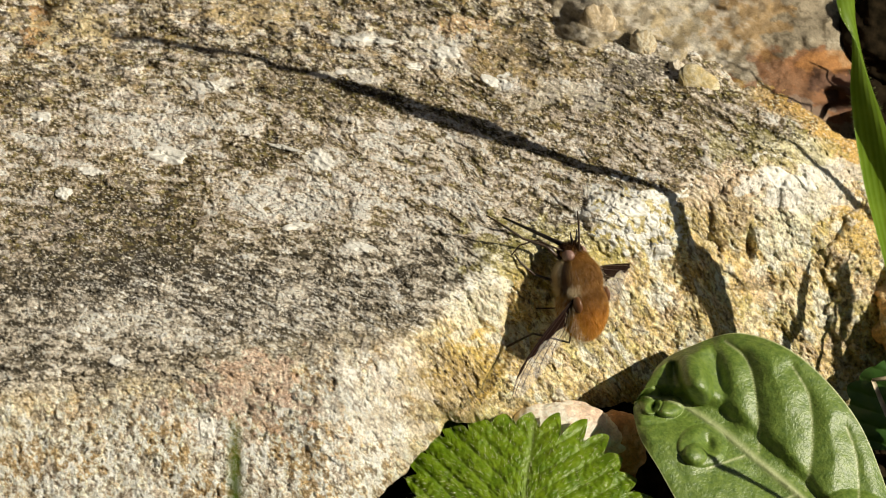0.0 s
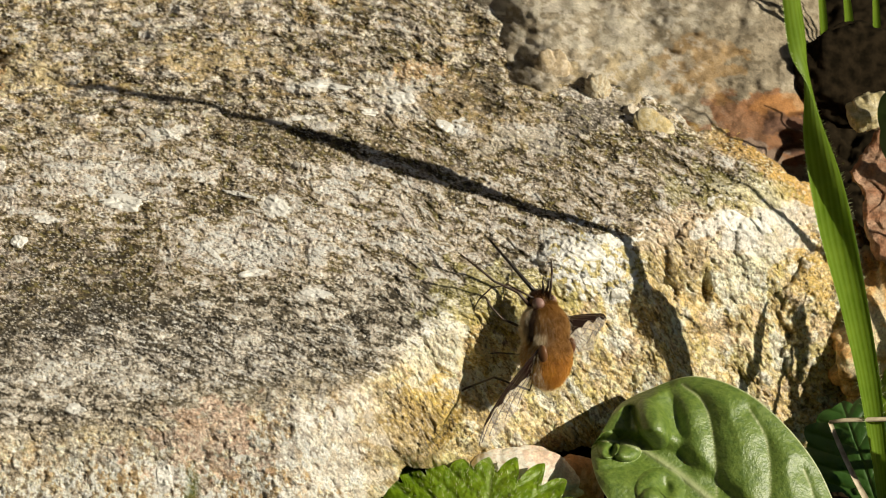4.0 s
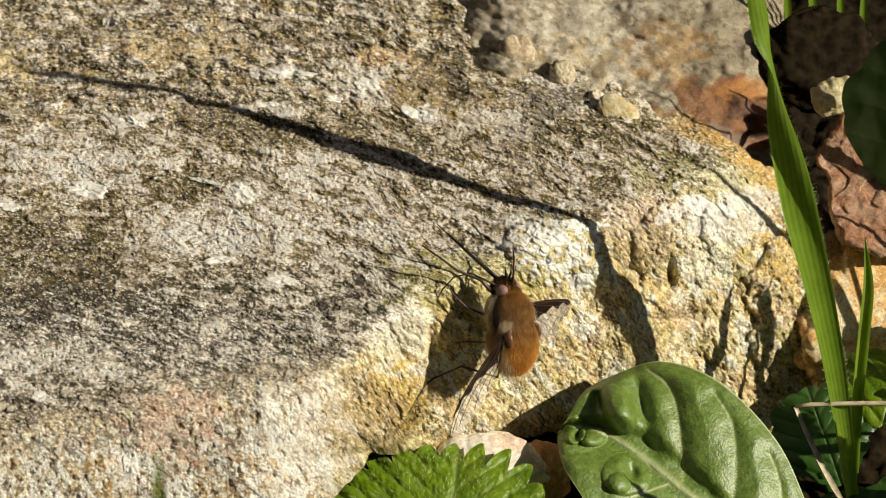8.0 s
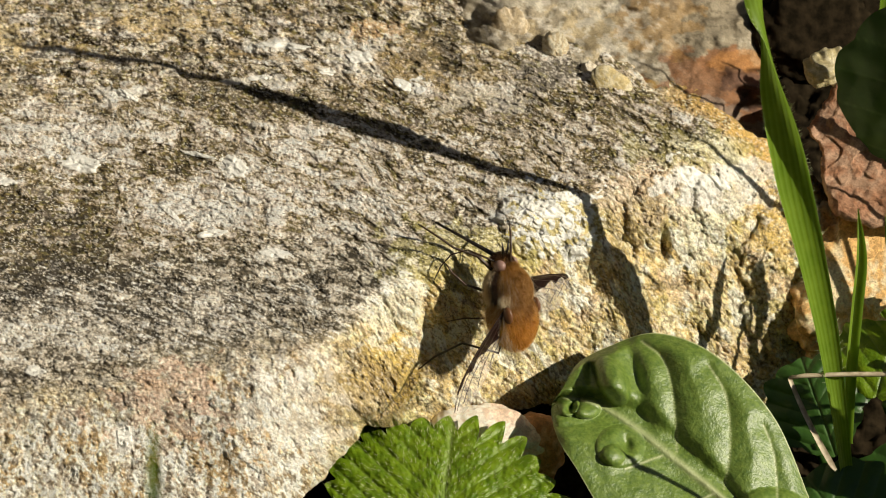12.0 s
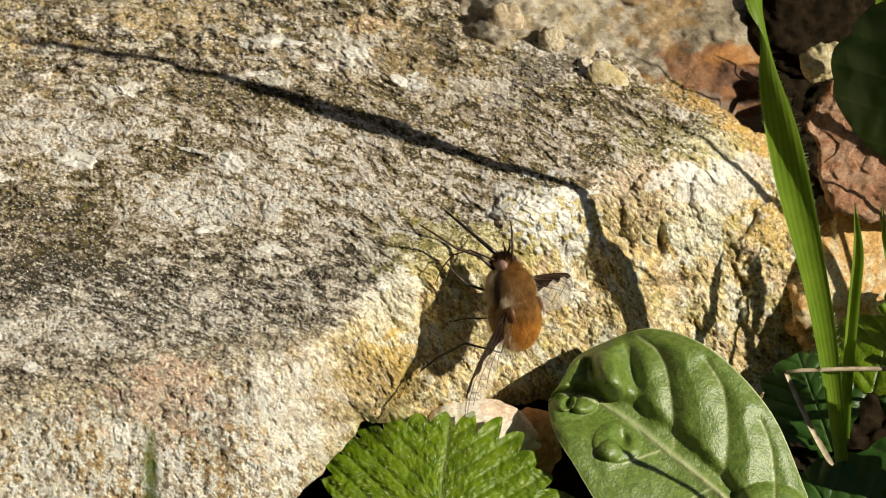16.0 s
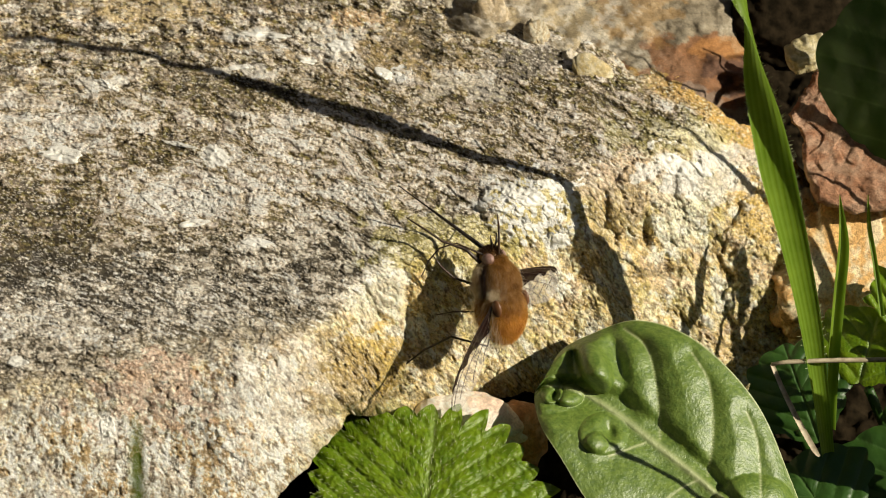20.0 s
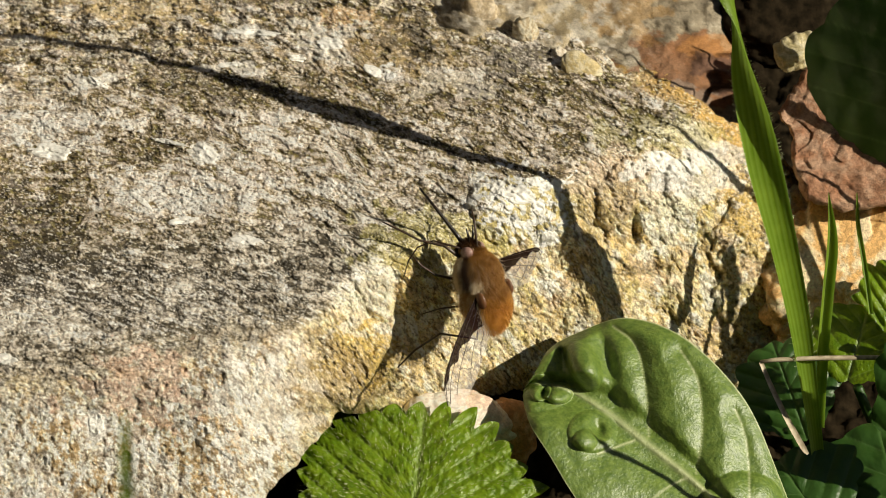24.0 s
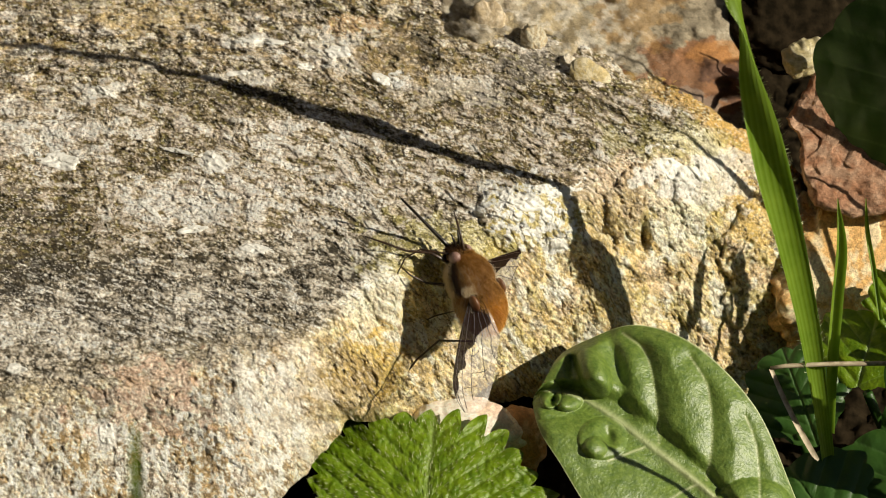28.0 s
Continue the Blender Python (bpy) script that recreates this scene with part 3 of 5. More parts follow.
def grit(name, count, seed, area, size, flat, parent, label, keep, shade=(0.6, 1.45)):
    """Loose-looking crystals and flakes that stand proud of the stone, coloured like it."""
    rng = np.random.default_rng(seed)
    x, y = rng.uniform(area[0], area[1], count), rng.uniform(area[2], area[3], count)
    ok = keep(x, y)
    x, y = x[ok], y[ok]
    k = len(x)
    big = rng.uniform(size[0], size[1], k) * rng.uniform(0.6, 1, k)
    h = 2.0
    w = stone_at(x, y)
    gx, gy = (stone_at(x + h, y) - stone_at(x - h, y)) / (2 * h), -(stone_at(x, y + h) - stone_at(x, y - h)) / (2 * h)
    gx, gy = np.clip(gx, -1.5, 1.5), np.clip(gy, -1.5, 1.5)
    nrm = np.stack([-gx, -gy, np.ones(k)], 1) + rng.normal(size=(k, 3)) * 0.25
    nrm /= np.linalg.norm(nrm, axis=1)[:, None]
    s1 = np.cross(nrm, rng.normal(size=(k, 3)))
    s1 /= np.linalg.norm(s1, axis=1)[:, None]
    s2 = np.cross(nrm, s1)
    base = np.stack([x, 441 - y, w], 1)
    ring = []
    sides = 6
    for level, wide, high in ((0, 1.0, -0.5), (1, 0.92, 0.55), (2, 0.45, 1.0)):
        for j in range(sides):
            a = math.tau * j / sides + 0.3 * level
            rad = big * rng.uniform(0.65, 1.2, k) * wide
            ring.append(base + s1 * (rad * math.cos(a))[:, None] + s2 * (rad * math.sin(a) * 0.75)[:, None] + nrm * (big * high * flat)[:, None])
    v = np.stack(ring, 1)
    pts = plan_points(v[..., 0], 441 - v[..., 1], v[..., 2]).reshape(-1, 3)
    n = sides * 3
    quads = [(lev * sides + j, lev * sides + (j + 1) % sides, (lev + 1) * sides + (j + 1) % sides, (lev + 1) * sides + j) for lev in (0, 1) for j in range(sides)]
    quads += [(12, 13, 14, 15), (12, 15, 16, 17)]
    faces = (np.arange(k)[:, None, None] * n + np.array(quads)[None]).reshape(-1, 4)
    mesh = bpy.data.meshes.new(name)
    mesh.vertices.add(len(pts))
    mesh.vertices.foreach_set("co", pts.astype(np.float32).reshape(-1))
    mesh.loops.add(len(faces) * 4)
    mesh.loops.foreach_set("vertex_index", faces.reshape(-1).astype(np.int32))
    mesh.polygons.add(len(faces))
    mesh.polygons.foreach_set("loop_start", np.arange(0, len(faces) * 4, 4, dtype=np.int32))
    tint = stone_at(x, y, "col") * rng.uniform(shade[0], shade[1], k)[:, None]
    tint = tint * 0.8 + 0.2 * rng.uniform(0.2, 0.8, k)[:, None] * np.array((1, 0.92, 0.76))
    layer = mesh.attributes.new("tint", "FLOAT_COLOR", "POINT")
    rgba = np.concatenate([np.repeat(np.clip(tint, 0.01, 0.84), n, 0), np.ones((k * n, 1))], 1)
    layer.data.foreach_set("color", rgba.astype(np.float32).reshape(-1))
    mesh.update(calc_edges=True)
    mesh.materials.append(STONE)
    return tagged(part(name, mesh, parent, label), kind="stuff")


rock = build_stone()


LICHEN = stone_material("lichen_crust", 0.16, 2200.0, 0.4, 0.9)
for k, (cx, cy, rx, ry, turn) in enumerate(((108, 273, 40, 15, 6), (383, 276, 22, 17, 25), (455, 430, 27, 9, 8), (318, 256, 34, 4, 12), (425, 119, 24, 5, -6), (190, 150, 26, 6, 25),
                                            (470, 62, 40, 6, 4), (680, 130, 20, 9, 20), (190, 755, 13, 20, 0), (-75, 345, 16, 12, 0), (-25, 305, 24, 8, 10), (600, 82, 26, 12, 0),
                                            (1195, 292, 26, 18, 20), (545, 108, 16, 6, 10), (935, 350, 30, 16, 10), (968, 326, 18, 10, 0), (902, 338, 14, 12, 0),
                                            (992, 424, 16, 10, 0), (942, 402, 18, 7, 0), (972, 372, 14, 12, 30), (915, 375, 12, 9, 0), (-118, 210, 22, 10, 0), (345, 395, 30, 7, -8),
                                            (270, 360, 26, 5, 40), (1240, 300, 24, 9, 30), (30, 640, 20, 9, 0))):
    lichen_patch(cx, cy, rx, ry, turn, 400 + 7 * k, (0.84, 0.815, 0.745))


def inside(x, y):
    f = stone_form(x, y)
    return (f > -560) & (np.minimum(y - (715 - 0.13 * (x - 640)), (x - 600) * 0.75 + (y - 735) * 0.663) < 0) & ((x - 1075) * 0.525 - (y - 110) * 0.852 < 0)


def facing(x, y):
    return 1.19 * (y - 318) - stone_form(x, y)


grit("grit", 5200, 5, (600, 1385, 280, 720), (1.2, 4.5), 0.45, rock, "coarse cream grains of the broken face", lambda x, y: inside(x, y) & (facing(x, y) > 25))
grit("crust_flake", 2600, 6, (-210, 1300, -110, 700), (1.5, 6), 0.28, rock, "thin flakes of the weathered crust", lambda x, y: inside(x, y) & (facing(x, y) <= 25))
grit("grit", 1400, 7, (-210, 620, 600, 890), (1.2, 4), 0.3, rock, "coarse cream grains of the broken face", lambda x, y: inside(x, y) & (facing(x, y) > 25))


def stone_height(x, y):
    """How far the stone stands out at a place, to rest small things on it."""
    return float(stone_at(np.array([float(x)]), np.array([float(y)]))[0])


# ---- the stones behind ----
def build_rear_stone():
    xs, ys = axis(500, 780, 1335, 1345, 3.0, 14), axis(-700, -180, 300, 420, 3.0, 14)
    x, y = np.meshgrid(xs, ys)
    w = 1.0 * (y - 318) - 62 - 0.05 * (x - 1000)
    w = smin(w, -150 - 0.9 * (y - 160) - 0.35 * (x - 1150), 40)
    w = w + 10 * fbm(x / 60, y / 45, 3, 208)
    w += 45 * ramp(1000 - x, 0, 180) * ramp(140 - y, 0, 120)
    for q, steep in ((x - 1312 + 10 * fbm(y / 40, x / 300, 2, 44), 3.0), (840 - x + 0.2 * y, 1.0), (-420 - y, 1.2), (y - 260, 1.0)):
        w = w - steep * 25 * np.log1p(np.exp(np.clip(q / 25, -30, 30)))
    w += 10 * fbm(x / 120, y / 90, 4, 205) + 2.5 * fbm(x / 30, y / 24, 3, 206) + 4 * (0.45 - cells(x / 40, y / 30, 207)[0]) + 16 * (0.5 - cells(x / 110 + 0.3 * perlin(x / 50, y / 50, 211), y / 62, 209)[0]) + 8 * fbm((x + y) / 80, (y - 0.4 * x) / 40, 3, 212, 0.5)
    w -= 170 * ramp(x + 0.4 * y, 1310, 1352) * ramp(y, 140, 172)
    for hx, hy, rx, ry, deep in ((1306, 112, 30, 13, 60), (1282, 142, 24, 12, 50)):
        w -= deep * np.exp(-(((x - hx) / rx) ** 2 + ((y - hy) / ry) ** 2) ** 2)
    n1, n2 = fbm(x / 90, y / 70, 4, 231, 0.6), fbm(x / 18, y / 14, 4, 233, 0.65)
    col = np.broadcast_to(np.array((0.34, 0.285, 0.20)), x.shape + (3,)).copy()
    col = mix(col, (0.52, 0.46, 0.35), ramp(n1 + 0.4 * n2, 0, 0.6) * 0.8)
    col = mix(col, (0.16, 0.125, 0.075), ramp(n2 - 0.3 * n1, 0.12, 0.5) * 0.75)
    col = mix(col, (0.27, 0.115, 0.045), blot(x, y, 1240, 130, 130, 70, 0.4, 241) * 0.85)
    col = mix(col, (0.52, 0.24, 0.07), blot(x, y, 1275, 85, 60, 22, 0.5, 247) * 0.6)
    # dark maroon over the two hollows, deepening their shade by colour
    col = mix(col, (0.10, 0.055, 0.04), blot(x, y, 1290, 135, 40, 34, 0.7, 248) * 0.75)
    col = mix(col, (0.36, 0.29, 0.23), blot(x, y, 1235, 165, 40, 26, 0.7, 249) * 0.6)
    col = mix(col, (0.46, 0.27, 0.09), blot(x, y, 1120, 20, 80, 60, 0.5, 243) * 0.5)
    col = mix(col, (0.55, 0.33, 0.08), blot(x, y, 1220, 195, 120, 24, 0.3, 242, 30) * 0.8)
    col = mix(col, (0.58, 0.46, 0.27), blot(x, y, 985, 45, 70, 50, 0.6, 244) * 0.6)
    col = mix(col, (0.60, 0.55, 0.44), ramp(fbm(x / 34, y / 24, 4, 245, 0.6), 0.15, 0.45) * ramp(1180 - x, 0, 120) * 0.7)
    col = mix(col, (0.66, 0.60, 0.50), ramp(fbm((x + y) / 40, (y - 0.4 * x) / 20, 4, 246, 0.6), 0.22, 0.34) * ramp(1200 - x, 0, 120) * 0.6)
    ob = thing("rear_stone", "brown-grey stone with rust-red stain behind the limestone", "rock")
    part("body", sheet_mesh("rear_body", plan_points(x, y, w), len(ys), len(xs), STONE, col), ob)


build_rear_stone()


def pebble(name, label, x, y, w, size, colours, seed, mat=PEBBLE, flat=None, turn=0.0, n=40, rough=0.1):
    """A rounded or broken lump. size: half lengths along the plan's x, y, w, in steps; flat: planes that cut it."""
    a, b = np.meshgrid(np.linspace(0, 2 * np.pi, 2 * n, endpoint=False), np.linspace(0.001, np.pi - 0.001, n))
    d = np.stack([np.sin(b) * np.cos(a), np.sin(b) * np.sin(a), np.cos(b)], -1)
    grain = fbm(d[..., 0] * 2 + seed, d[..., 1] * 2 + d[..., 2] * 1.7, 4, seed, 0.5)
    r = 1 + rough * 2 * grain * np.sin(b)
    if flat:
        for nx, ny, nz, off in flat:
            k = d @ np.array(Vector((nx, ny, nz)).normalized())
            r = np.where(k > 0.02, smin(r, off / np.maximum(k, 0.02), 0.06), r)
    p = d * r[..., None] * np.array(size)
    c, s = math.cos(radians(turn)), math.sin(radians(turn))
    p = np.stack([p[..., 0] * c - p[..., 1] * s, p[..., 0] * s + p[..., 1] * c, p[..., 2]], -1)
    base = np.array(spot(x, y, w))
    pts = base + STEP * (p[..., :1] * np.array(RIGHT) + p[..., 1:2] * np.array(UP) + p[..., 2:] * np.array(OUT))
    m = ramp(fbm(d[..., 0] * 3 + seed, d[..., 1] * 3 + d[..., 2] * 2, 5, seed + 5, 0.6), -0.3, 0.45)
    col = mix(np.broadcast_to(np.array(colours[0]), d.shape).copy(), colours[1], m)
    ob = new(name, sheet_mesh(name, pts, n, 2 * n, mat, col, closed=True))
    return tagged(ob, label, "pebble" if size[0] < 120 else "rock")


def slab(name, label, outline, w, tilt, thick, colours, seed, mat, rows=60, cols=160):
    """A flat broken stone: a rough front over an angular outline of the plan, rounded into straight sides."""
    corners = np.array(outline + outline[:1], float)
    g = np.linspace(0, len(outline), cols, endpoint=False)
    k = g.astype(int)
    rim = corners[k] + (corners[k + 1] - corners[k]) * (g - k)[:, None]
    mid = corners[:-1].mean(0)
    a = np.linspace(0, 1.35, rows)[:, None]
    r = np.minimum(a, 1)
    x, y = mid[0] + (rim[:, 0] - mid[0]) * r, mid[1] + (rim[:, 1] - mid[1]) * r
    x, y = x + 4 * fbm(x / 22, y / 22, 3, seed) * r, y + 4 * fbm(x / 22, y / 22, 3, seed + 1) * r
    deep = thick * np.clip((a - 1) / 0.35, 0, 1) + 12 * ramp(a, 0.9, 1.05)
    z = w + tilt[0] * (x - mid[0]) + tilt[1] * (y - mid[1]) - deep + 5 * fbm(x / 60, y / 50, 3, seed + 2) + 4 * ramp(fbm(x / 45, y / 45, 2, seed + 3), 0.0, 0.08)
    tone = ramp(fbm(x / 50, y / 40, 5, seed + 4, 0.6), -0.35, 0.4)
    col = mix(np.broadcast_to(np.array(colours[0]), x.shape + (3,)).copy(), colours[1], tone)
    col = mix(col, colours[2], ramp(fbm(x / 20, y / 16, 4, seed + 5, 0.6), 0.2, 0.5) * 0.6)
    ob = new(name, sheet_mesh(name, plan_points(x, y, z), rows, cols, mat, col, closed=True))
    return tagged(ob, label, "rock")


slab("rust_stone", "flat rust-brown ironstone slab leaning behind the grass", [(1446, 126), (1418, 170), (1394, 203), (1424, 250), (1420, 300), (1446, 356), (1510, 380), (1620, 366), (1625, 200), (1520, 165)],
     -238, (0.05, 0.3), 220, ((0.36, 0.185, 0.105), (0.46, 0.285, 0.185), (0.26, 0.11, 0.05)), 3, RUST)
# sun reaches this stone; near-black colour stands in for its shade
pebble("shade_dark_stone", "stone behind the grass, its shade put in near-black colour", 1405, 30, -400, (120, 95, 60),
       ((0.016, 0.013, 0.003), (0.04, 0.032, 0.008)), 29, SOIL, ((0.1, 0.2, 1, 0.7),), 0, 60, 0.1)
pebble("ochre_stone", "bright ochre crumbly stone below the rust-brown slab", 1500, 488, -300, (142, 150, 74),
       ((0.70, 0.41, 0.15), (0.80, 0.64, 0.40)), 11, RUST, ((0.3, 0.1, 1, 0.6),), 0, 110, 0.16)
pebble("pink_pebble", "smooth pink and cream pebble at the foot of the stone", 832, 755, -14, (104, 60, 45),
       ((0.84, 0.76, 0.65), (0.80, 0.60, 0.46)), 17, PEBBLE, None, -8, 60, 0.06)
pebble("orange_pebble", "smooth orange-brown pebble in the shade of the leaf", 918, 770, -38, (52, 62, 40),
       ((0.50, 0.24, 0.10), (0.62, 0.36, 0.2)), 19, PEBBLE, None, 12, 40, 0.06)
pebble("pale_stone", "small pale yellow stone in the shade of the leaf", 1430, 95, -250, (42, 34, 30),
       ((0.5, 0.42, 0.22), (0.62, 0.55, 0.36)), 23, PEBBLE, None, 20, 40, 0.1)
for px, py, rx, ry, one, two, seed in ((948, 60, 24, 26, (0.60, 0.54, 0.40), (0.42, 0.33, 0.2), 31),
                                       (868, 30, 34, 38, (0.40, 0.31, 0.19), (0.58, 0.48, 0.34), 41),
                                       (905, 25, 20, 26, (0.42, 0.33, 0.2), (0.5, 0.42, 0.28), 47), (1010, 105, 16, 18, (0.66, 0.60, 0.5), (0.5, 0.42, 0.3), 53)):
    wz = stone_height(px, py)
    pebble("pebble", "small weathered pebble in the crevice of the stone", px, py, wz + (10 if px < 960 else -7), (rx, ry, 16), (one, two), seed, PEBBLE, ((0.4, 0.5, 1, 0.85), (-0.6, 0.2, 0.6, 0.9)), 20, 40, 0.13)

pebble("oval_pebble", "smooth oval yellowish pebble set in the edge of the stone", 1052, 132, stone_height(1052, 132) - 9, (48, 29, 11), ((0.50, 0.39, 0.18), (0.62, 0.54, 0.36)), 37, PEBBLE, None, -42, 40, 0.05)

# ---- soil ----
def build_soil():
    xs = np.concatenate([-np.geomspace(40, 0.12, 26), np.linspace(-0.11, 0.11, 520), np.geomspace(0.12, 40, 26)])
    x, y = np.meshgrid(xs, xs)
    near = np.exp(-(x * x + y * y) / 0.01)
    z = -0.012 * ramp(-y, -0.02, 0.004) * ramp(0.4 + y, 0, 0.2) + near * (0.0012 * fbm(x * 120, y * 120, 4, 301) + 0.0009 * fbm(x * 700, y * 700, 3, 302)) - 0.0004
    mesh = sheet_mesh("ground", np.stack([x, y, z], -1), len(xs), len(xs), SOIL)
    tagged(new("ground", mesh), "dark garden soil, plant shade put in its colour", "soil", kind="structure")


build_soil()


# ---- plants ----
def ribbon(name, line, widths, facing, fold, mat, n=60, across=9, ribs=5.0, twist=None):
    """A grass blade: a folded strip along places of the plan. facing: the way its upper side looks; twist: degrees along it."""
    c = spline(line, n)
    wd = spline([(q,) for q in widths], n)[:, 0]
    tw = spline([(q,) for q in (twist or [0] * len(line))], n)[:, 0]
    pts, rib = [], []
    places = [spot(*q) for q in c]
    for k in range(n):
        along = (places[min(k + 1, n - 1)] - places[max(k - 1, 0)]).normalized()
        face = Vector(facing)
        face = (face - along * face.dot(along)).normalized()
        face = Matrix.Rotation(radians(tw[k]), 3, along) @ face
        side = along.cross(face)
        half = max(wd[k], 0.4) * STEP / 2
        for j in range(across):
            b = 2 * j / (across - 1) - 1
            bend = abs(b) * fold
            pts.append(places[k] + side * (half * b * math.cos(bend * 0.9)) + face * (half * abs(b) * math.sin(bend)
                       + 0.02 * half * math.cos(b * math.pi * ribs)))
            rib.append(max(0, math.cos(b * math.pi * ribs)) ** 3 * 0.4 + (0.5 if abs(b) > 0.93 else 0))
    return sheet_mesh(name, np.array([tuple(p) for p in pts]), n, across, mat, rib=np.array(rib))


def grass(line, widths, facing, label, fold=0.5, twist=None, name="grass_blade", mat=None, **more):
    root = thing(name, label, "grass")
    part("blade", ribbon("blade", line, widths, course(*facing), fold, mat or GRASS, twist=twist, **more), root)
    return root


TALL = [(1464, 810, -62), (1450, 700, -30), (1430, 570, 25), (1403, 440, 95), (1375, 310, 165), (1358, 205, 228), (1344, 130, 262), (1330, 50, 294),
        (1315, -22, 322), (1296, -140, 375), (1292, -230, 416), (1289, -310, 460), (1287, -375, 513), (1286, -425, 550), (1286, -470, 588)]
TALL_WIDE = [26, 34, 46, 56, 64, 62, 54, 36, 54, 38, 19, 22, 26, 26, 9]
TALL_TWIST = [0, 0, 0, 0, -14, -40, -64, -100, -148, -160, -165, -165, -165, -165, -165]
tall = grass(TALL, TALL_WIDE, (0.25, 0.1, 1), "tall fresh green grass blade with fine hairs along its edge", 0.45, TALL_TWIST, across=19, n=110, ribs=6.0)
grass([(1468, 760, -80), (1472, 640, -70), (1482, 520, -62), (1490, 430, -55), (1486, 345, -50)], [26, 32, 34, 30, 2], (0.2, 0, 1),
      "young folded grass blade with a pale tip", 1.0)
grass([(1560, 560, -90), (1548, 470, -85), (1537, 400, -80), (1536, 345, -76)], [14, 14, 12, 2], (0.2, 0, 1), "short thin green grass blade", 0.9)


def hairs_along(line, widths, facing, root, count, seed, twist):
    """Fine pale bristles on the edges of a blade."""
    rng = random.Random(seed)
    c, wd = spline(line, 80), spline([(q,) for q in widths], 80)[:, 0] * 0.92
    tw = spline([(q,) for q in twist], 80)[:, 0]
    verts, faces = [], []
    for k in range(count):
        i = rng.randrange(8, 50)
        p, q = spot(*c[i]), spot(*c[i + 1])
        along = (q - p).normalized()
        face = course(*facing)
        face = (face - along * face.dot(along)).normalized()
        face = Matrix.Rotation(radians(tw[i]), 3, along) @ face
        side = along.cross(face) * (1 if rng.random() < 0.5 else -1)
        a = p.lerp(q, rng.random()) + (side * 0.48 + face * 0.22) * wd[i] * STEP
        tip = a + (side + along * rng.uniform(0.1, 0.9) + course(*facing) * rng.uniform(-0.3, 0.6)) * STEP * rng.uniform(5, 10)
        b = len(verts)
        verts += [tuple(a - along * STEP * 0.5), tuple(a + along * STEP * 0.5), tuple(tip)]
        faces.append((b, b + 1, b + 2))
    mesh = bpy.data.meshes.new("hairs")
    mesh.from_pydata(verts, [], faces)
    mesh.materials.append(HAIR)
    tagged(part("hairs", mesh, root, "fine pale bristles"), kind="stuff")


def cushion_leaf(name, label, mid, edge_a, edge_b, dome, veins, knobs, mat, rows=280, cols=200, sweep=0.9, puff=30, category="leaf", seed=5, rib_width=0.05, lines=()):
    """A leaf between a midrib and two edges, all lines of the plan, puffed up between its side veins."""
    m, ea, eb = spline(mid, rows), spline(edge_a, rows), spline(edge_b, rows)
    b = np.linspace(-1, 1, cols)[None, :]
    a = np.linspace(0, 1, rows)[:, None]
    t = np.abs(b)[..., None]
    edge = np.where(b[..., None] < 0, ea[:, None, :], eb[:, None, :])
    bow = 1 - (1 - t) ** 1.25
    p = m[:, None, :] * (1 - bow) + edge * bow
    t = t[..., 0]
    phase = a * veins - t * sweep * np.where(b < 0, 1.9, 1.0) + 0.15 * perlin(a * 6 + 3, b * 3 + 0 * a, seed)
    cell = np.abs(np.sin(np.pi * phase)) * np.where(b < 0, 0.0, 0.45)
    d = np.full(t.shape, 999.0)
    for line in lines:
        for q in spline(line, 46):
            d = np.minimum(d, np.hypot(p[..., 0] - q[0], p[..., 1] - q[1]))
    pillow = np.where(b < 0, 1 - np.exp(-d / 17) + 0.25 * (1 - np.exp(-(d / 50) ** 2)), 0)
    cell = np.maximum(cell, pillow)
    ends = ramp(t, 0.02, 0.25) * (1 - ramp(t, 0.72, 1.0))
    lift = puff * (0.45 + 0.55 * ramp(a, 0.25, 0.65)) * cell ** 1.2 * ends + dome * np.sin(np.pi * np.clip(t, 0, 1)) * 0.6 + 4 * np.exp(-(t / 0.028) ** 2) - np.where(b < 0, 10, 4) * np.exp(-((t - 0.12) / 0.07) ** 2) * (1 - ramp(a, 0.5, 0.75))
    lift = lift * ramp(np.minimum(a, 1 - a * 0.9), 0.0, 0.12) 
    x, y, w = p[..., 0], p[..., 1], p[..., 2] + lift
    w = w + 3.0 * fbm(x / 55, y / 55, 2, seed + 2) + 0.3 * fbm(x / 9, y / 9, 2, seed + 3)
    for kx, ky, rx, ry, high, turn in knobs:
        c, s = math.cos(radians(turn)), math.sin(radians(turn))
        u, v = ((x - kx) * c + (y - ky) * s) / rx, (-(x - kx) * s + (y - ky) * c) / ry
        w = w + high * np.clip(1 - u * u - v * v, 0, 1) ** 0.55 if high > 0 else w + high * np.exp(-u * u - v * v)
    rib = np.exp(-(t / (0.6 * rib_width)) ** 2) * (0.35 + 0.65 * (1 - a)) + 0.9 * ramp(t, 0.965, 0.985) + 0.95 * np.exp(-(d / 2.0) ** 2)
    front = plan_points(x, y, w)
    root = thing(name, label, category)
    part("blade", sheet_mesh("blade", front, rows, cols, mat, rib=np.clip(rib, 0, 1)), root)
    return root


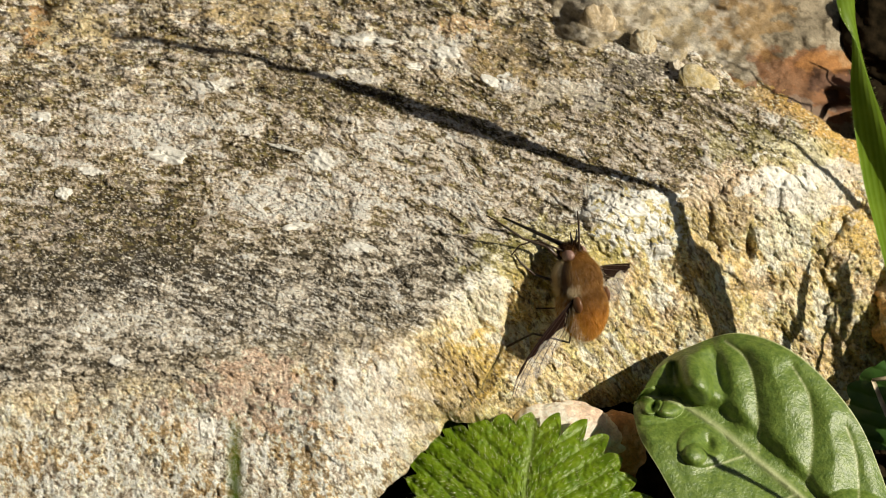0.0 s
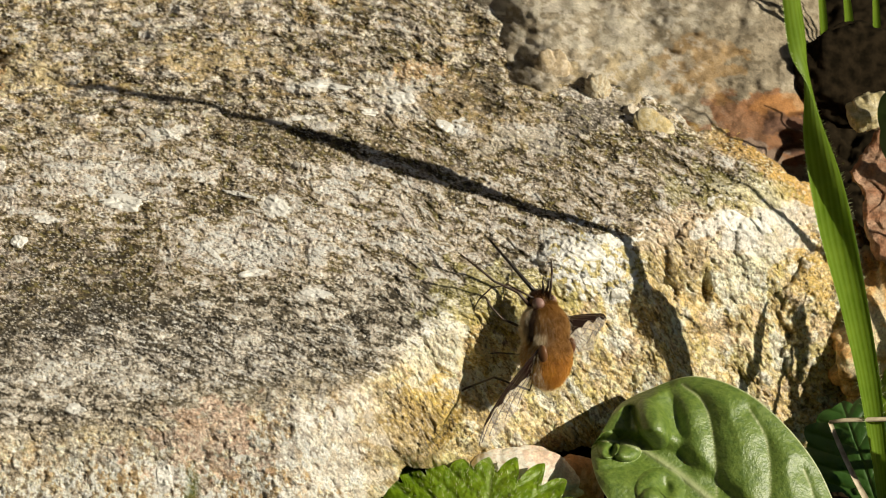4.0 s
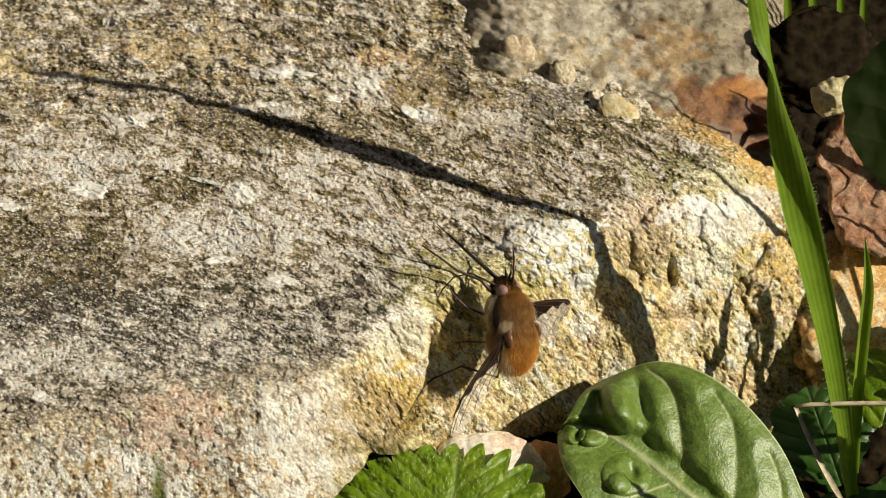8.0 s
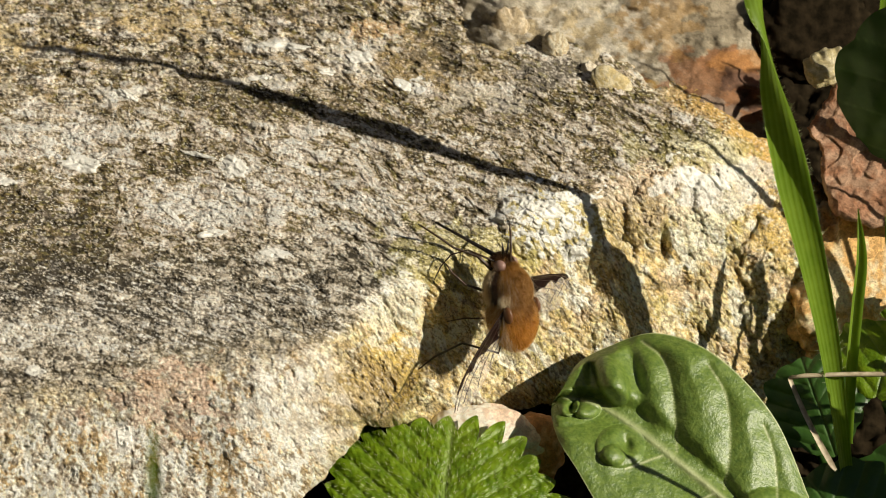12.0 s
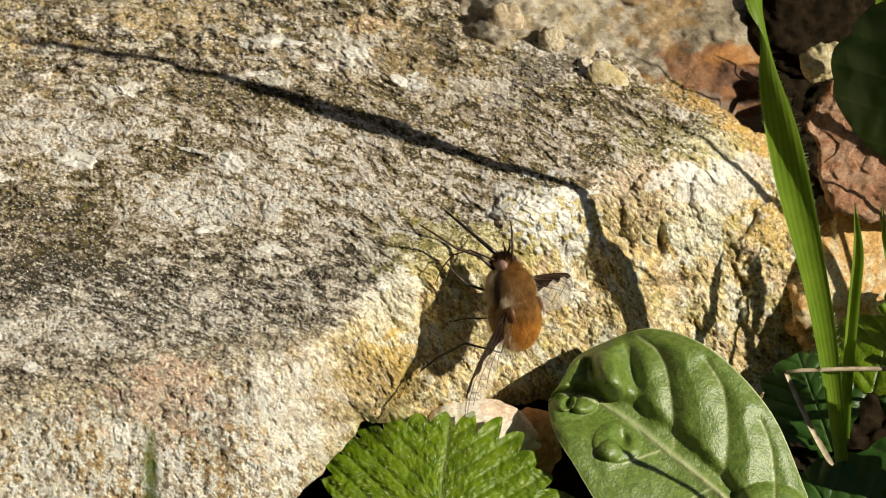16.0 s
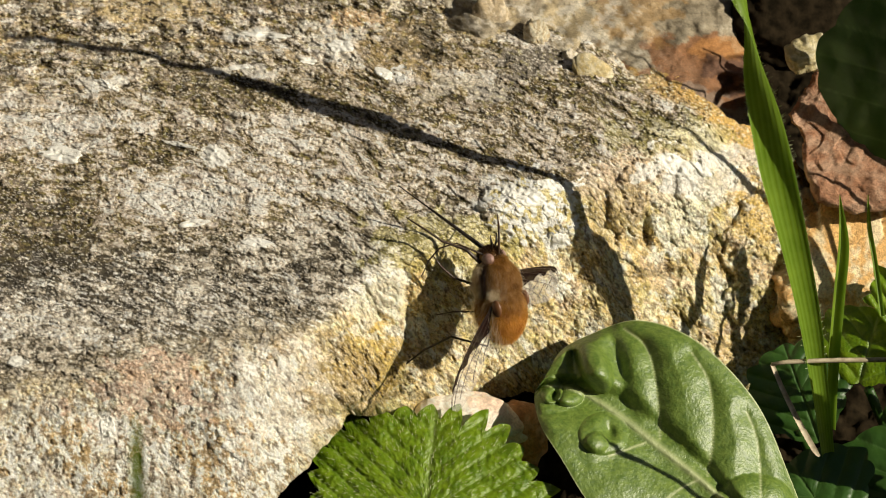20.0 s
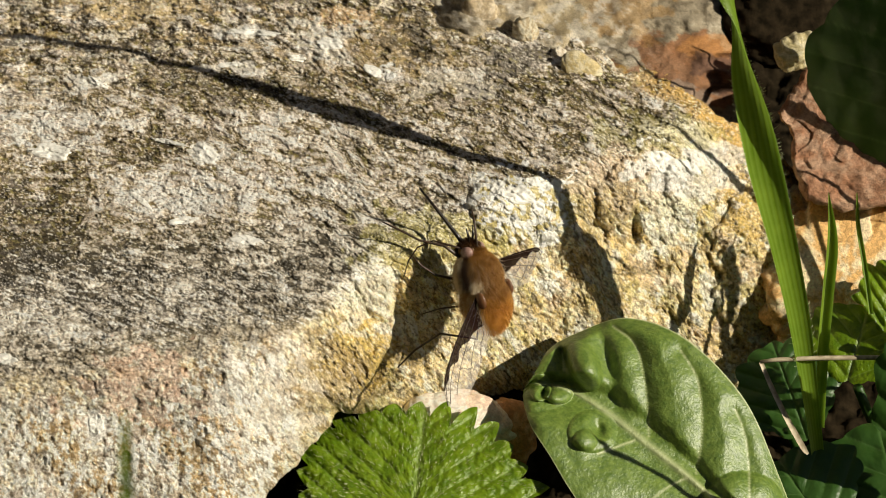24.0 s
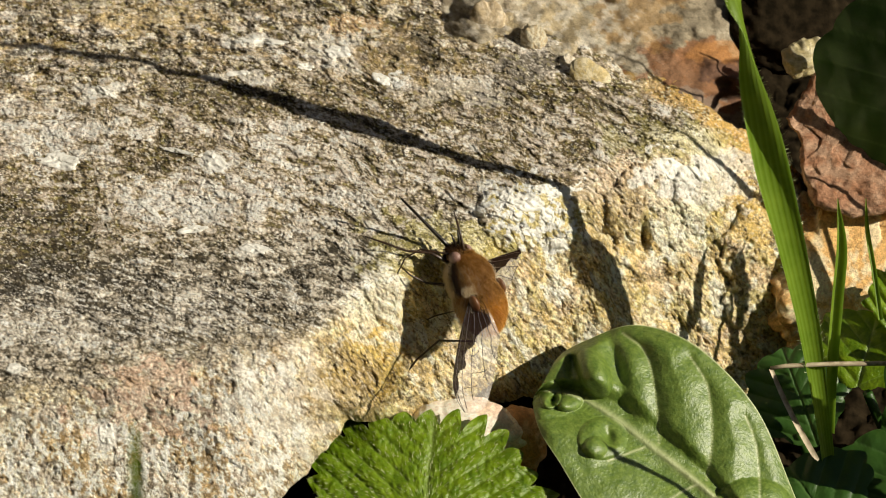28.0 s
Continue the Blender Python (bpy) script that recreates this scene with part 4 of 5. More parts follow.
def round_leaf(name, label, cx, cy, plane, radius, teeth, depth, mat, veins=7, corrugate=9, squash=1.0, turn=0.0, rows=60, cols=420, category="leaf", net=0.0, crease=0.8):
    """A toothed leaf round a centre. plane: w = plane[0] + plane[1] * dx + plane[2] * dy + plane[3] * (r/radius)^2."""
    g, r = np.meshgrid(np.linspace(0, 2 * np.pi, cols, endpoint=False), np.linspace(0.0, 1, rows) ** 0.8)
    saw = (g * teeth / (2 * np.pi)) % 1.0
    tooth = np.where(saw < 0.62, saw / 0.62, (1 - saw) / 0.38)
    outline = (1 - depth + depth * (1 + 0.5 * np.sin(g * 5.3)) * (0.5 * np.sin(np.pi * saw ** 0.8) ** 0.7 + 0.5 * tooth)) * (1 + 0.05 * np.cos(3 * g + 1) + 0.02 * np.cos(7 * g))
    edge = 1 + (outline - 1) * r ** 4
    rr = radius * r * edge
    c, s = math.cos(radians(turn)), math.sin(radians(turn))
    lx, ly = rr * np.cos(g), rr * np.sin(g) * squash
    x, y = cx + lx * c - ly * s, cy + lx * s + ly * c
    # side veins leave a midrib that runs along local y
    along, off = ly / radius, np.abs(lx) / radius
    ph = (along + 0.75 * off) * veins
    cell = np.abs(np.sin(np.pi * ph))
    mid = np.exp(-(off / 0.022) ** 2)
    fold = corrugate * (cell ** crease - 0.5) * ramp(off, 0, 0.12) * r ** 0.5
    fine = (0.6 + 0.8 * net) * fbm(x / 9, y / 9, 3, 77) + 4 * fbm(x / 60, y / 60, 2, 78) - net * np.exp(-(np.abs(np.sin(np.pi * (along * 1.6 - off) * veins * 2.2)) / 0.2) ** 2)
    w = plane[0] + plane[1] * (x - cx) + plane[2] * (y - cy) + plane[3] * (rr / radius) ** 2 + fold + fine - 3 * mid
    rib = np.clip(mid + 0.75 * np.exp(-(cell / 0.10) ** 2) * ramp(off, 0, 0.03), 0, 1)
    root = thing(name, label, category)
    grid = plan_points(x, y, w)
    part("blade", sheet_mesh("blade", grid, rows, cols, mat, rib=rib, closed=True), root)
    if net:
        # short silky hairs that lie along the veins
        rng = np.random.default_rng(12)
        k = 2300
        i, j = (rows * rng.uniform(0.02, 0.94, k) ** 0.6).astype(int).clip(1, rows - 3), rng.integers(0, cols, k)
        foot = grid[i, j] + np.array(OUT) * 0.00002
        way = grid[i + 1, j] - grid[i, j]
        way /= np.linalg.norm(way, axis=1)[:, None] + 1e-12
        way = way + np.array(OUT) * rng.uniform(0.1, 0.5, k)[:, None] + rng.normal(size=(k, 3)) * 0.22
        tip = foot + way * (STEP * rng.uniform(4, 10, k))[:, None]
        side = np.cross(way, np.array(OUT) + rng.normal(size=(k, 3)) * 0.4)
        side = side / np.linalg.norm(side, axis=1)[:, None] * STEP * 0.32
        verts = np.stack([foot - side, foot + side, tip], 1).reshape(-1, 3)
        mesh = bpy.data.meshes.new("hairs")
        mesh.from_pydata(verts.tolist(), [], np.arange(3 * k).reshape(-1, 3).tolist())
        mesh.materials.append(HAIR)
        tagged(part("hairs", mesh, root, "short silky pale hairs"), kind="stuff")
    return root


HAIR = plain_material("pale_hair", (0.5, 0.54, 0.26), (0.7, 0.74, 0.46), 0.35)
hairs_along(TALL, TALL_WIDE, (0.25, 0.1, 1), tall, 260, 4, TALL_TWIST)

# puckered leaf with a curled tip
puckered = cushion_leaf(
    "puckered_leaf", "glossy dark green puckered leaf with pale veins and curled tip",
    [(1345, 945, 150), (1255, 862, 120), (1165, 790, 92), (1085, 728, 62), (1020, 692, 40), (965, 684, 26), (947, 692, 16)],
    [(1440, 960, 60), (1400, 850, 75), (1338, 712, 60), (1235, 605, 30), (1130, 567, -8), (1040, 594, -18), (990, 624, -8), (966, 668, 10)],
    [(1230, 1010, 170), (1120, 975, 172), (1045, 895, 168), (992, 810, 140), (960, 760, 108), (948, 725, 66), (945, 705, 34)],
    14, 3.6, ((1054, 652, 27, 47, 42, -25), (1015, 634, 10, 26, -34, -8), (1094, 640, 15, 60, -24, -14), (1068, 768, 44, 38, 13, 0), (1056, 783, 22, 19, 12, 0), (1078, 764, 11, 16, -22, -30), (1008, 700, 26, 20, 24, 0), (975, 690, 20, 26, 20, 0), (982, 700, 10, 7, -34, -30),
               (1335, 890, 70, 50, 30, 0)), CHARD, puff=22, lines=(
        [(1168, 776), (1166, 720), (1158, 660), (1142, 612), (1105, 582)], [(1252, 842), (1262, 780), (1261, 720), (1252, 670), (1225, 625)],
        [(1345, 920), (1346, 850), (1340, 780), (1322, 730)], [(1142, 784), (1120, 792), (1078, 808)], [(1235, 850), (1200, 868), (1160, 900)]))
part("stalk", tube([spot(1340, 940, 142), spot(1400, 1010, 150), spot(1450, 1120, 110), spot(1470, 1260, 40)], [0.0012, 0.0014, 0.0016, 0.0018], 10, CHARD), puckered)

serrated = round_leaf("serrated_leaf", "fresh green serrated strawberry leaf with sunken veins", 752, 906, (150, 0.05, 0.5, -20), 234, 29, 0.17, SERRATE, 6.6, 7, 0.88, 6, net=2.0, crease=0.42)
part("stalk", tube([spot(755, 1080, 150), spot(760, 1150, 120), spot(775, 1280, 60)], [0.0006, 0.0007, 0.0008], 8, SERRATE), serrated)

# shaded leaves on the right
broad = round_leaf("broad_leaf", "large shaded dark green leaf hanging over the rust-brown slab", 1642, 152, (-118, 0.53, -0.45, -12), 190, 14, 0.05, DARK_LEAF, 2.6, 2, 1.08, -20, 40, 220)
part("stalk", tube([spot(1660, 330, 10), spot(1720, 480, -20), spot(1760, 640, -60)], [0.0005, 0.0006, 0.0007], 8, DARK_LEAF), broad)
LOW = (("low_leaf", "fresh green leaf partly in the shade below the grass", 1538, 612, (-150, 0.25, 0.4, -10), 98, 16, 0.08, 15, 0.72),
       ("low_leaf", "low leaf below the grass, its shade put in dark green", 1600, 850, (-60, 0.2, 0.6, -10), 140, 12, 0.08, -15, 0.8),
       ("low_leaf", "low leaf below the grass, its shade put in dark green", 1440, 880, (-10, 0.1, 0.6, -10), 120, 12, 0.08, -35, 0.7),
       ("low_leaf", "low leaf below the grass, its shade put in dark green", 1416, 690, (-150, 0.2, 0.4, -8), 92, 14, 0.1, -20, 1.0),
       # two leaves added at and beyond the right edge as shade for the soil
       ("low_leaf", "tall dark green leaf added at the right edge to shade the soil", 1705, 712, (135, 0.1, -0.5, -10), 150, 12, 0.08, 5, 1.0),
       ("low_leaf", "dark green leaf added beyond the right edge to shade the soil", 1655, 592, (45, 0.0, 0.3, -6), 56, 12, 0.12, 25, 1.0))
# the lit leaf is fresh green; the others carry shade in their dark green
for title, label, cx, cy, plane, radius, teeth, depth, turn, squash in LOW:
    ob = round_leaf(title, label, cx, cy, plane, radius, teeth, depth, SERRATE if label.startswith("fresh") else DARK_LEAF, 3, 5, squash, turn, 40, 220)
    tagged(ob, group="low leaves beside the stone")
    part("stalk", tube([spot(cx, cy + radius * 0.8, plane[0] + plane[2] * radius * 0.8 - 4), spot(cx + 20, cy + radius * 1.3, plane[0] - 60), spot(cx + 40, cy + radius * 1.7, plane[0] - 140)],
                       [0.0005, 0.0005, 0.0006], 7, DARK_LEAF), ob)
toothed = round_leaf("toothed_leaf", "small toothed green leaf at the foot of the ochre stone", 1610, 530, (-160, -0.1, 0.3, -12), 84, 13, 0.16, SERRATE, 4, 8, 0.75, 20, 40, 220)
part("stalk", tube([spot(1640, 580, -70), spot(1680, 660, -110), spot(1700, 760, -120)], [0.0004, 0.0004, 0.0005], 7, SERRATE), toothed)

stalk = thing("dry_stalk", "bent dry straw stalk across the grass", "straw")
part("stem", tube([spot(1366, 645, 8), spot(1392, 641, 6), spot(1470, 638, 0), spot(1570, 637, -6), spot(1700, 640, -20)], [0.00018, 0.00022, 0.00024, 0.00024, 0.0002], 8, STRAW), stalk)
part("broken_end", ribbon("broken_end", [(1366, 645, 8), (1385, 690, 12), (1412, 745, 18), (1440, 795, 22), (1450, 808, 22)], [8, 10, 11, 11, 5], course(0.3, 0, 1), 0.4, STRAW, n=20, across=5), stalk)

# a blurred sprout close to the viewer, and stems beyond the right edge whose shade falls on the stones
grass([(330, 4600, 2480), (290, 2600, 2460), (258, 1400, 2480), (247, 930, 2560), (244, 850, 2590), (243, 790, 2610), (242, 735, 2630)], [14, 14, 14, 14, 13, 10, 3], (0, 0, 1), "thin green sprout close to the viewer", 0.5)
grass([(1730, 560, -110), (1712, 330, -60), (1700, 226, -3), (1700, 159, 73), (1700, 63, 198), (1700, 26, 201), (1700, -30, 225)], [24, 24, 24, 20, 7, 5, 2], (0.3, 0, 1), "slender grass blade beside the stones", 0.5)
grass([(1790, 420, -60), (1750, 275, -56), (1750, 201, -16), (1750, 130, 19), (1735, 60, 50), (1700, -28, 95), (1700, -89, 90), (1700, -164, 114)], [11, 11, 11, 10, 9, 9, 7, 2], (0.3, 0, 1), "slender grass blade beside the stones", 0.5)
grass([(1740, 930, 180), (1690, 840, 330), (1660, 778, 383), (1660, 724, 407), (1660, 683, 433), (1660, 641, 468), (1660, 598, 494)], [14, 14, 14, 14, 16, 18, 4], (0.3, 0, 1), "slender grass blade beside the stones", 0.5)
# grass behind the stones
for gx, gy, tx, ty, gw, wide in ((1400, 90, 1375, -190, -440, 22), (1440, 80, 1430, -200, -450, 18), (1470, 80, 1480, -190, -455, 16), (1350, 60, 1330, -210, -460, 18), (1520, 80, 1540, -190, -450, 22)):
    grass([(gx, gy, gw - 60), ((gx + tx) / 2 + 4, (gy + ty) / 2, gw), (tx, ty, gw + 90)], [wide, wide, 4], (0.2, 0.2, 1), "grass blade in the shade behind the stones", 0.5)

# ---- plain walls added out of view to close the place, away from the sun ----
WALL = plain_material("added_wall", (0.05, 0.045, 0.032), (0.08, 0.07, 0.05), 0.9, 30.0)
for title, x0, x1, y0, y1 in (("wall_west", -0.37, -0.34, -0.48, 0.33), ("wall_north", -0.34, 0.5, 0.30, 0.33), ("wall_south", -0.34, 0.5, -0.48, -0.45)):
    bm = bmesh.new()
    bmesh.ops.create_cube(bm, size=1)
    bmesh.ops.bevel(bm, geom=bm.edges[:], offset=0.05, segments=2, affect="EDGES")
    bmesh.ops.transform(bm, verts=bm.verts, matrix=Matrix.Translation(((x0 + x1) / 2, (y0 + y1) / 2, 0.36)) @ Matrix.Diagonal((x1 - x0, y1 - y0, 0.76, 1)))
    data = bpy.data.meshes.new(title)
    bm.to_mesh(data)
    bm.free()
    data.materials.append(WALL)
    tagged(new(title, data), "plain dull wall added out of view", "wall", kind="structure")


# ---- the bee fly: built in its own space, y ahead, z to its back, in millimetres ----
MM = 0.001
FUR_DARK = leaf_material("brown_fur", (0.035, 0.014, 0.004), (0.09, 0.038, 0.01), 0.5, 0.2, 4000.0, 0.1)
FUR = leaf_material("tawny_fur", (0.50, 0.215, 0.018), (0.80, 0.43, 0.06), 0.45, 0.42, 4000.0, 0.1)
FUR_MID = leaf_material("chestnut_fur", (0.25, 0.112, 0.018), (0.54, 0.30, 0.08), 0.45, 0.4, 4000.0, 0.1)
FUR_PALE = leaf_material("pale_fur", (0.64, 0.50, 0.30), (0.82, 0.72, 0.52), 0.45, 0.4, 4000.0, 0.1)
BODY = plain_material("dark_body", (0.22, 0.10, 0.025), (0.34, 0.165, 0.045), 0.5, 3000.0, 0.2)
BLACK = plain_material("black_chitin", (0.008, 0.006, 0.005), (0.022, 0.016, 0.012), 0.3, 3000.0, 0.1)
LEG = plain_material("dark_leg", (0.02, 0.012, 0.007), (0.06, 0.03, 0.014), 0.4, 3000.0, 0.1)
EYE_MAT = plain_material("compound_eye", (0.20, 0.11, 0.09), (0.34, 0.21, 0.17), 0.45, 9000.0, 0.15)
SCALE = leaf_material("wing_scale", (0.13, 0.055, 0.022), (0.24, 0.11, 0.05), 0.35, 0.3, 3000.0, 0.1)
VEIN = plain_material("wing_vein", (0.02, 0.01, 0.006), (0.05, 0.025, 0.015), 0.4, 3000.0, 0.1)


def film_material(name, colour, clear, rough):
    m, t, p = material(name, rough)
    p.inputs["Base Color"].default_value = (*colour, 1)
    p.inputs["Specular IOR Level"].default_value = 0.04 if clear < 0.3 else 0.6
    where = t.nodes.new("ShaderNodeNewGeometry")
    n = t.nodes.new("ShaderNodeTexNoise")
    n.inputs["Scale"].default_value = 1800
    t.links.new(where.outputs["Position"], n.inputs["Vector"])
    bump = t.nodes.new("ShaderNodeBump")
    bump.inputs["Strength"].default_value, bump.inputs["Distance"].default_value = 0.25, 0.0002
    t.links.new(n.outputs["Fac"], bump.inputs["Height"])
    t.links.new(bump.outputs[0], p.inputs["Normal"])
    see = t.nodes.new("ShaderNodeBsdfTransparent")
    see.inputs[0].default_value = (0.95, 0.93, 0.9, 1)
    both = t.nodes.new("ShaderNodeMixShader")
    both.inputs[0].default_value = clear
    t.links.new(p.outputs[0], both.inputs[1])
    t.links.new(see.outputs[0], both.inputs[2])
    t.links.new(both.outputs[0], t.nodes["Material Output"].inputs[0])
    return m


CLEAR = film_material("clear_membrane", (0.74, 0.69, 0.64), 0.7, 0.24)
SMOKY = film_material("smoky_membrane", (0.012, 0.0055, 0.005), 0.05, 0.5)


def lump(name, centre, radii, mat, parent, label="", n=28, taper=0.0):
    a, b = np.meshgrid(np.linspace(0, 2 * np.pi, 2 * n, endpoint=False), np.linspace(0.001, np.pi - 0.001, n))
    d = np.stack([np.sin(b) * np.cos(a), np.cos(b), np.sin(b) * np.sin(a)], -1)
    p = d * np.array(radii)
    p[..., 0] *= 1 + taper * d[..., 1]
    p[..., 2] *= 1 + taper * d[..., 1]
    return part(name, sheet_mesh(name, (p + np.array(centre)) * MM, n, 2 * n, mat, closed=True), parent, label)


def fur(name, centre, radii, count, length, mat, parent, seed, keep=None, back=0.8, thick=0.008, taper=0.0, label=""):
    """Fine hairs on a lump, combed backwards."""
    rng = np.random.default_rng(seed)
    d = rng.normal(size=(count, 3))
    d /= np.linalg.norm(d, axis=1)[:, None]
    if keep is not None:
        d = d[keep(d)]
    k = len(d)
    scale = 1 + taper * d[:, 1]
    p = d * np.array(radii)
    p[:, 0] *= scale
    p[:, 2] *= scale
    p += np.array(centre)
    nrm = d / np.array(radii)
    nrm /= np.linalg.norm(nrm, axis=1)[:, None]
    out = nrm + np.array((0, -back, 0)) + rng.normal(size=(k, 3)) * 0.2
    out /= np.linalg.norm(out, axis=1)[:, None]
    long = length * rng.uniform(0.55, 1.15, k)[:, None]
    side = np.cross(out, rng.normal(size=(k, 3)))
    side /= np.linalg.norm(side, axis=1)[:, None]
    mid = p + out * long * 0.55 + nrm * 0.06
    tip = p + out * long + np.array((0, -0.12, 0)) * long
    pts = np.stack([p - side * thick, p + side * thick, mid + side * thick * 0.6, mid - side * thick * 0.6, tip], 1).reshape(-1, 3) * MM
    base = np.arange(k)[:, None] * 5
    faces = np.concatenate([base + np.array([0, 1, 2, 3])], 0).tolist() + (base + np.array([3, 2, 4])).tolist()
    mesh = bpy.data.meshes.new(name)
    mesh.from_pydata(pts.tolist(), [], faces)
    mesh.materials.append(mat)
    return tagged(part(name, mesh, parent, label), kind="stuff")


def wing(parent, name, flip, label, dark):
    """x along the span from the hinge, y to the leading edge; flip mirrors it."""
    n, c = 70, 44
    s, q = np.meshgrid(np.linspace(0, 1, n), np.linspace(0, 1, c), indexing="ij")
    lead = 0.30 * np.sin(np.pi * s ** 0.8) + 0.25 * s - 1.5 * np.clip((s - 0.72) / 0.28, 0, 1) ** 2.2
    chord = 3.9 * np.clip(s / 0.3, 0.12, 1) ** 0.6 * np.sqrt(np.clip(1 - (np.clip(s - 0.6, 0, 1) / 0.402) ** 2.8, 0.0, 1))
    x, y = 11.1 * s, (lead - chord * q)
    z = 0.12 * np.sin(s * 9 + q * 5) * q + 0.25 * np.sin(np.pi * s) - 0.15 * q
    pts = np.stack([x, y * flip, z], -1) * MM
    # smoky fore part with a stepped border, clear hind part
    border = np.interp(s[:, 0], [0, 0.2, 0.28, 0.42, 0.46, 0.62, 0.66, 0.82, 0.9, 1.0], [1.0, 0.9, 0.62, 0.56, 0.42, 0.38, 0.26, 0.2, 0.06, 0.0]) * np.interp(s[:, 0], [0, 0.2, 0.4], [1, 0.95, dark])
    border = border + 0.035 * np.sin(s[:, 0] * 34) * np.clip(s[:, 0] * 4 - 0.6, 0, 1)
    cut = np.clip((border * (c - 1)).round().astype(int), 1, c - 1)
    hinge = new(name)
    hinge.parent = parent
    tagged(hinge, label)
    i = np.arange(n * c).reshape(n, c)
    for title, mat, lo_hi in (("smoky_band", SMOKY, lambda k: range(0, cut[k])), ("clear_membrane", CLEAR, lambda k: range(cut[k], c - 1))):
        faces = [(int(i[k, j]), int(i[k + 1, j]), int(i[k + 1, j + 1]), int(i[k, j + 1])) for k in range(n - 1) for j in lo_hi(k)]
        mesh = bpy.data.meshes.new(title)
        mesh.from_pydata(pts.reshape(-1, 3).tolist(), [], faces)
        mesh.polygons.foreach_set("use_smooth", np.ones(len(faces), dtype=bool))
        mesh.materials.append(mat)
        part(title, mesh, hinge)
    for a0, b0, a1, b1 in ((0.0, 0.02, 1.0, 0.1), (0.05, 0.12, 0.97, 0.3), (0.1, 0.3, 0.88, 0.55), (0.1, 0.45, 0.7, 0.85), (0.08, 0.6, 0.5, 0.97), (0.05, 0.75, 0.3, 0.97),
                           (0.45, 0.55, 0.52, 0.38), (0.6, 0.8, 0.66, 0.45), (0.75, 0.62, 0.8, 0.25)):
        line = []
        for t in np.linspace(0, 1, 12):
            aa, bb = a0 + (a1 - a0) * t, b0 + (b1 - b0) * t ** 1.6
            k, j = min(aa, 1) * (n - 1), min(bb, 1) * (c - 1)
            line.append(pts[int(round(k)), int(round(j))])
        part("vein", tube(line, [0.000032] * 12, 5, VEIN), hinge)
    return hinge


fly = thing("bee_fly", "tawny furry bee fly with long black proboscis clinging to stone", "insect")
THORAX, BELLY = ((0, 1.3, 0.05), (2.02, 2.4, 2.15)), ((0, -1.5, 0.0), (2.16, 2.75, 2.2))
lump("thorax", *THORAX, BODY, fly)
lump("abdomen", *BELLY, BODY, fly, taper=0.12)


def flank(d, lo, hi):
    """Hairs between two heights on the sides, in degrees from level, with a soft border."""
    a = np.degrees(np.arctan2(d[:, 2], np.abs(d[:, 0]))) + 9 * np.sin(d[:, 1] * 40 + d[:, 2] * 57)
    return (a >= lo) & (a < hi)


fur("fur", *THORAX, 52000, 0.5, FUR_MID, fly, 1, lambda d: flank(d, 14, 200) & (d[:, 1] < 0.86), 1.7, label="dense golden-brown fur on the back")
fur("fur", *THORAX, 30000, 0.6, FUR_DARK, fly, 2, lambda d: flank(d, -18, 17) & (d[:, 1] < 0.9), 1.7, label="dark brown stripe of fur along the side")
fur("fur", *THORAX, 22000, 0.6, FUR_PALE, fly, 3, lambda d: flank(d, -200, -14), 1.0, label="pale buff fur on the breast")
fur("fur", (0, 0.75, 0.25), (2.12, 1.1, 2.0), 12000, 0.85, FUR_PALE, fly, 4, lambda d: (np.abs(d[:, 0]) > 0.6) & (d[:, 1] < 0.4) & flank(d, 8, 30), 1.5, label="whitish tuft before the wing root")
fur("fur", *BELLY, 62000, 0.55, FUR, fly, 5, lambda d: (d[:, 1] < 0.8) & ((d[:, 0] * 7919) % 1 > ramp(d[:, 1], -0.35, 0.5)), 1.6, taper=0.12, label="silky orange-brown fur of the abdomen")
fur("fur", *BELLY, 62000, 0.55, FUR_MID, fly, 10, lambda d: (d[:, 1] < 0.8) & ((d[:, 0] * 7919) % 1 < ramp(d[:, 1], -0.35, 0.5)), 1.6, taper=0.12, label="golden-brown fur of the fore abdomen")
fur("fringe", *BELLY, 3200, 1.3, FUR_PALE, fly, 7, lambda d: (d[:, 1] < 0.6) & (d[:, 2] < 0.35), 1.1, 0.009, 0.12, label="sparse long pale hairs")
fur("fringe", *THORAX, 3000, 0.95, FUR_PALE, fly, 8, lambda d: (d[:, 1] < 0.7) & (np.abs(d[:, 0]) > 0.55) & ~flank(d, -16, 20), 0.9, 0.005, label="sparse long pale hairs")
head = lump("head", (0, 3.7, -0.25), (1.05, 0.8, 1.0), BODY, fly)
fur("fur", (0, 3.75, -0.3), (1.08, 0.85, 1.0), 9000, 0.45, FUR_DARK, fly, 6, lambda d: (d[:, 1] > -0.3) & (np.abs(d[:, 0]) < 0.8), -0.5, 0.008, label="dark brown bristly fur of the face")
fur("fur", (0, 3.2, -0.1), (1.3, 0.7, 1.25), 9000, 0.45, FUR_MID, fly, 9, lambda d: d[:, 2] > 0.45, 0.6, 0.008, label="golden-brown fur behind the head")
for sx in (-1, 1):
    lump("eye", (0.98 * sx, 3.66, 0.2), (0.46, 0.58, 0.66), EYE_MAT, fly, "dull pinkish compound eye", 24)
for sx in (-1, 1):
    part("antenna", tube([Vector((0.25 * sx, 4.5, 0.25)) * MM, Vector((0.4 * sx, 5.1, 0.5)) * MM, Vector((0.55 * sx, 5.9, 0.6)) * MM], [0.00011, 0.00013, 0.00004], 6, BLACK), fly)
for sx in (-1, 1):
    lump("calypter", (2.3 * sx, -0.8, 1.25), (0.32, 0.8, 0.5), SCALE, fly, "brown wing scale", 14)


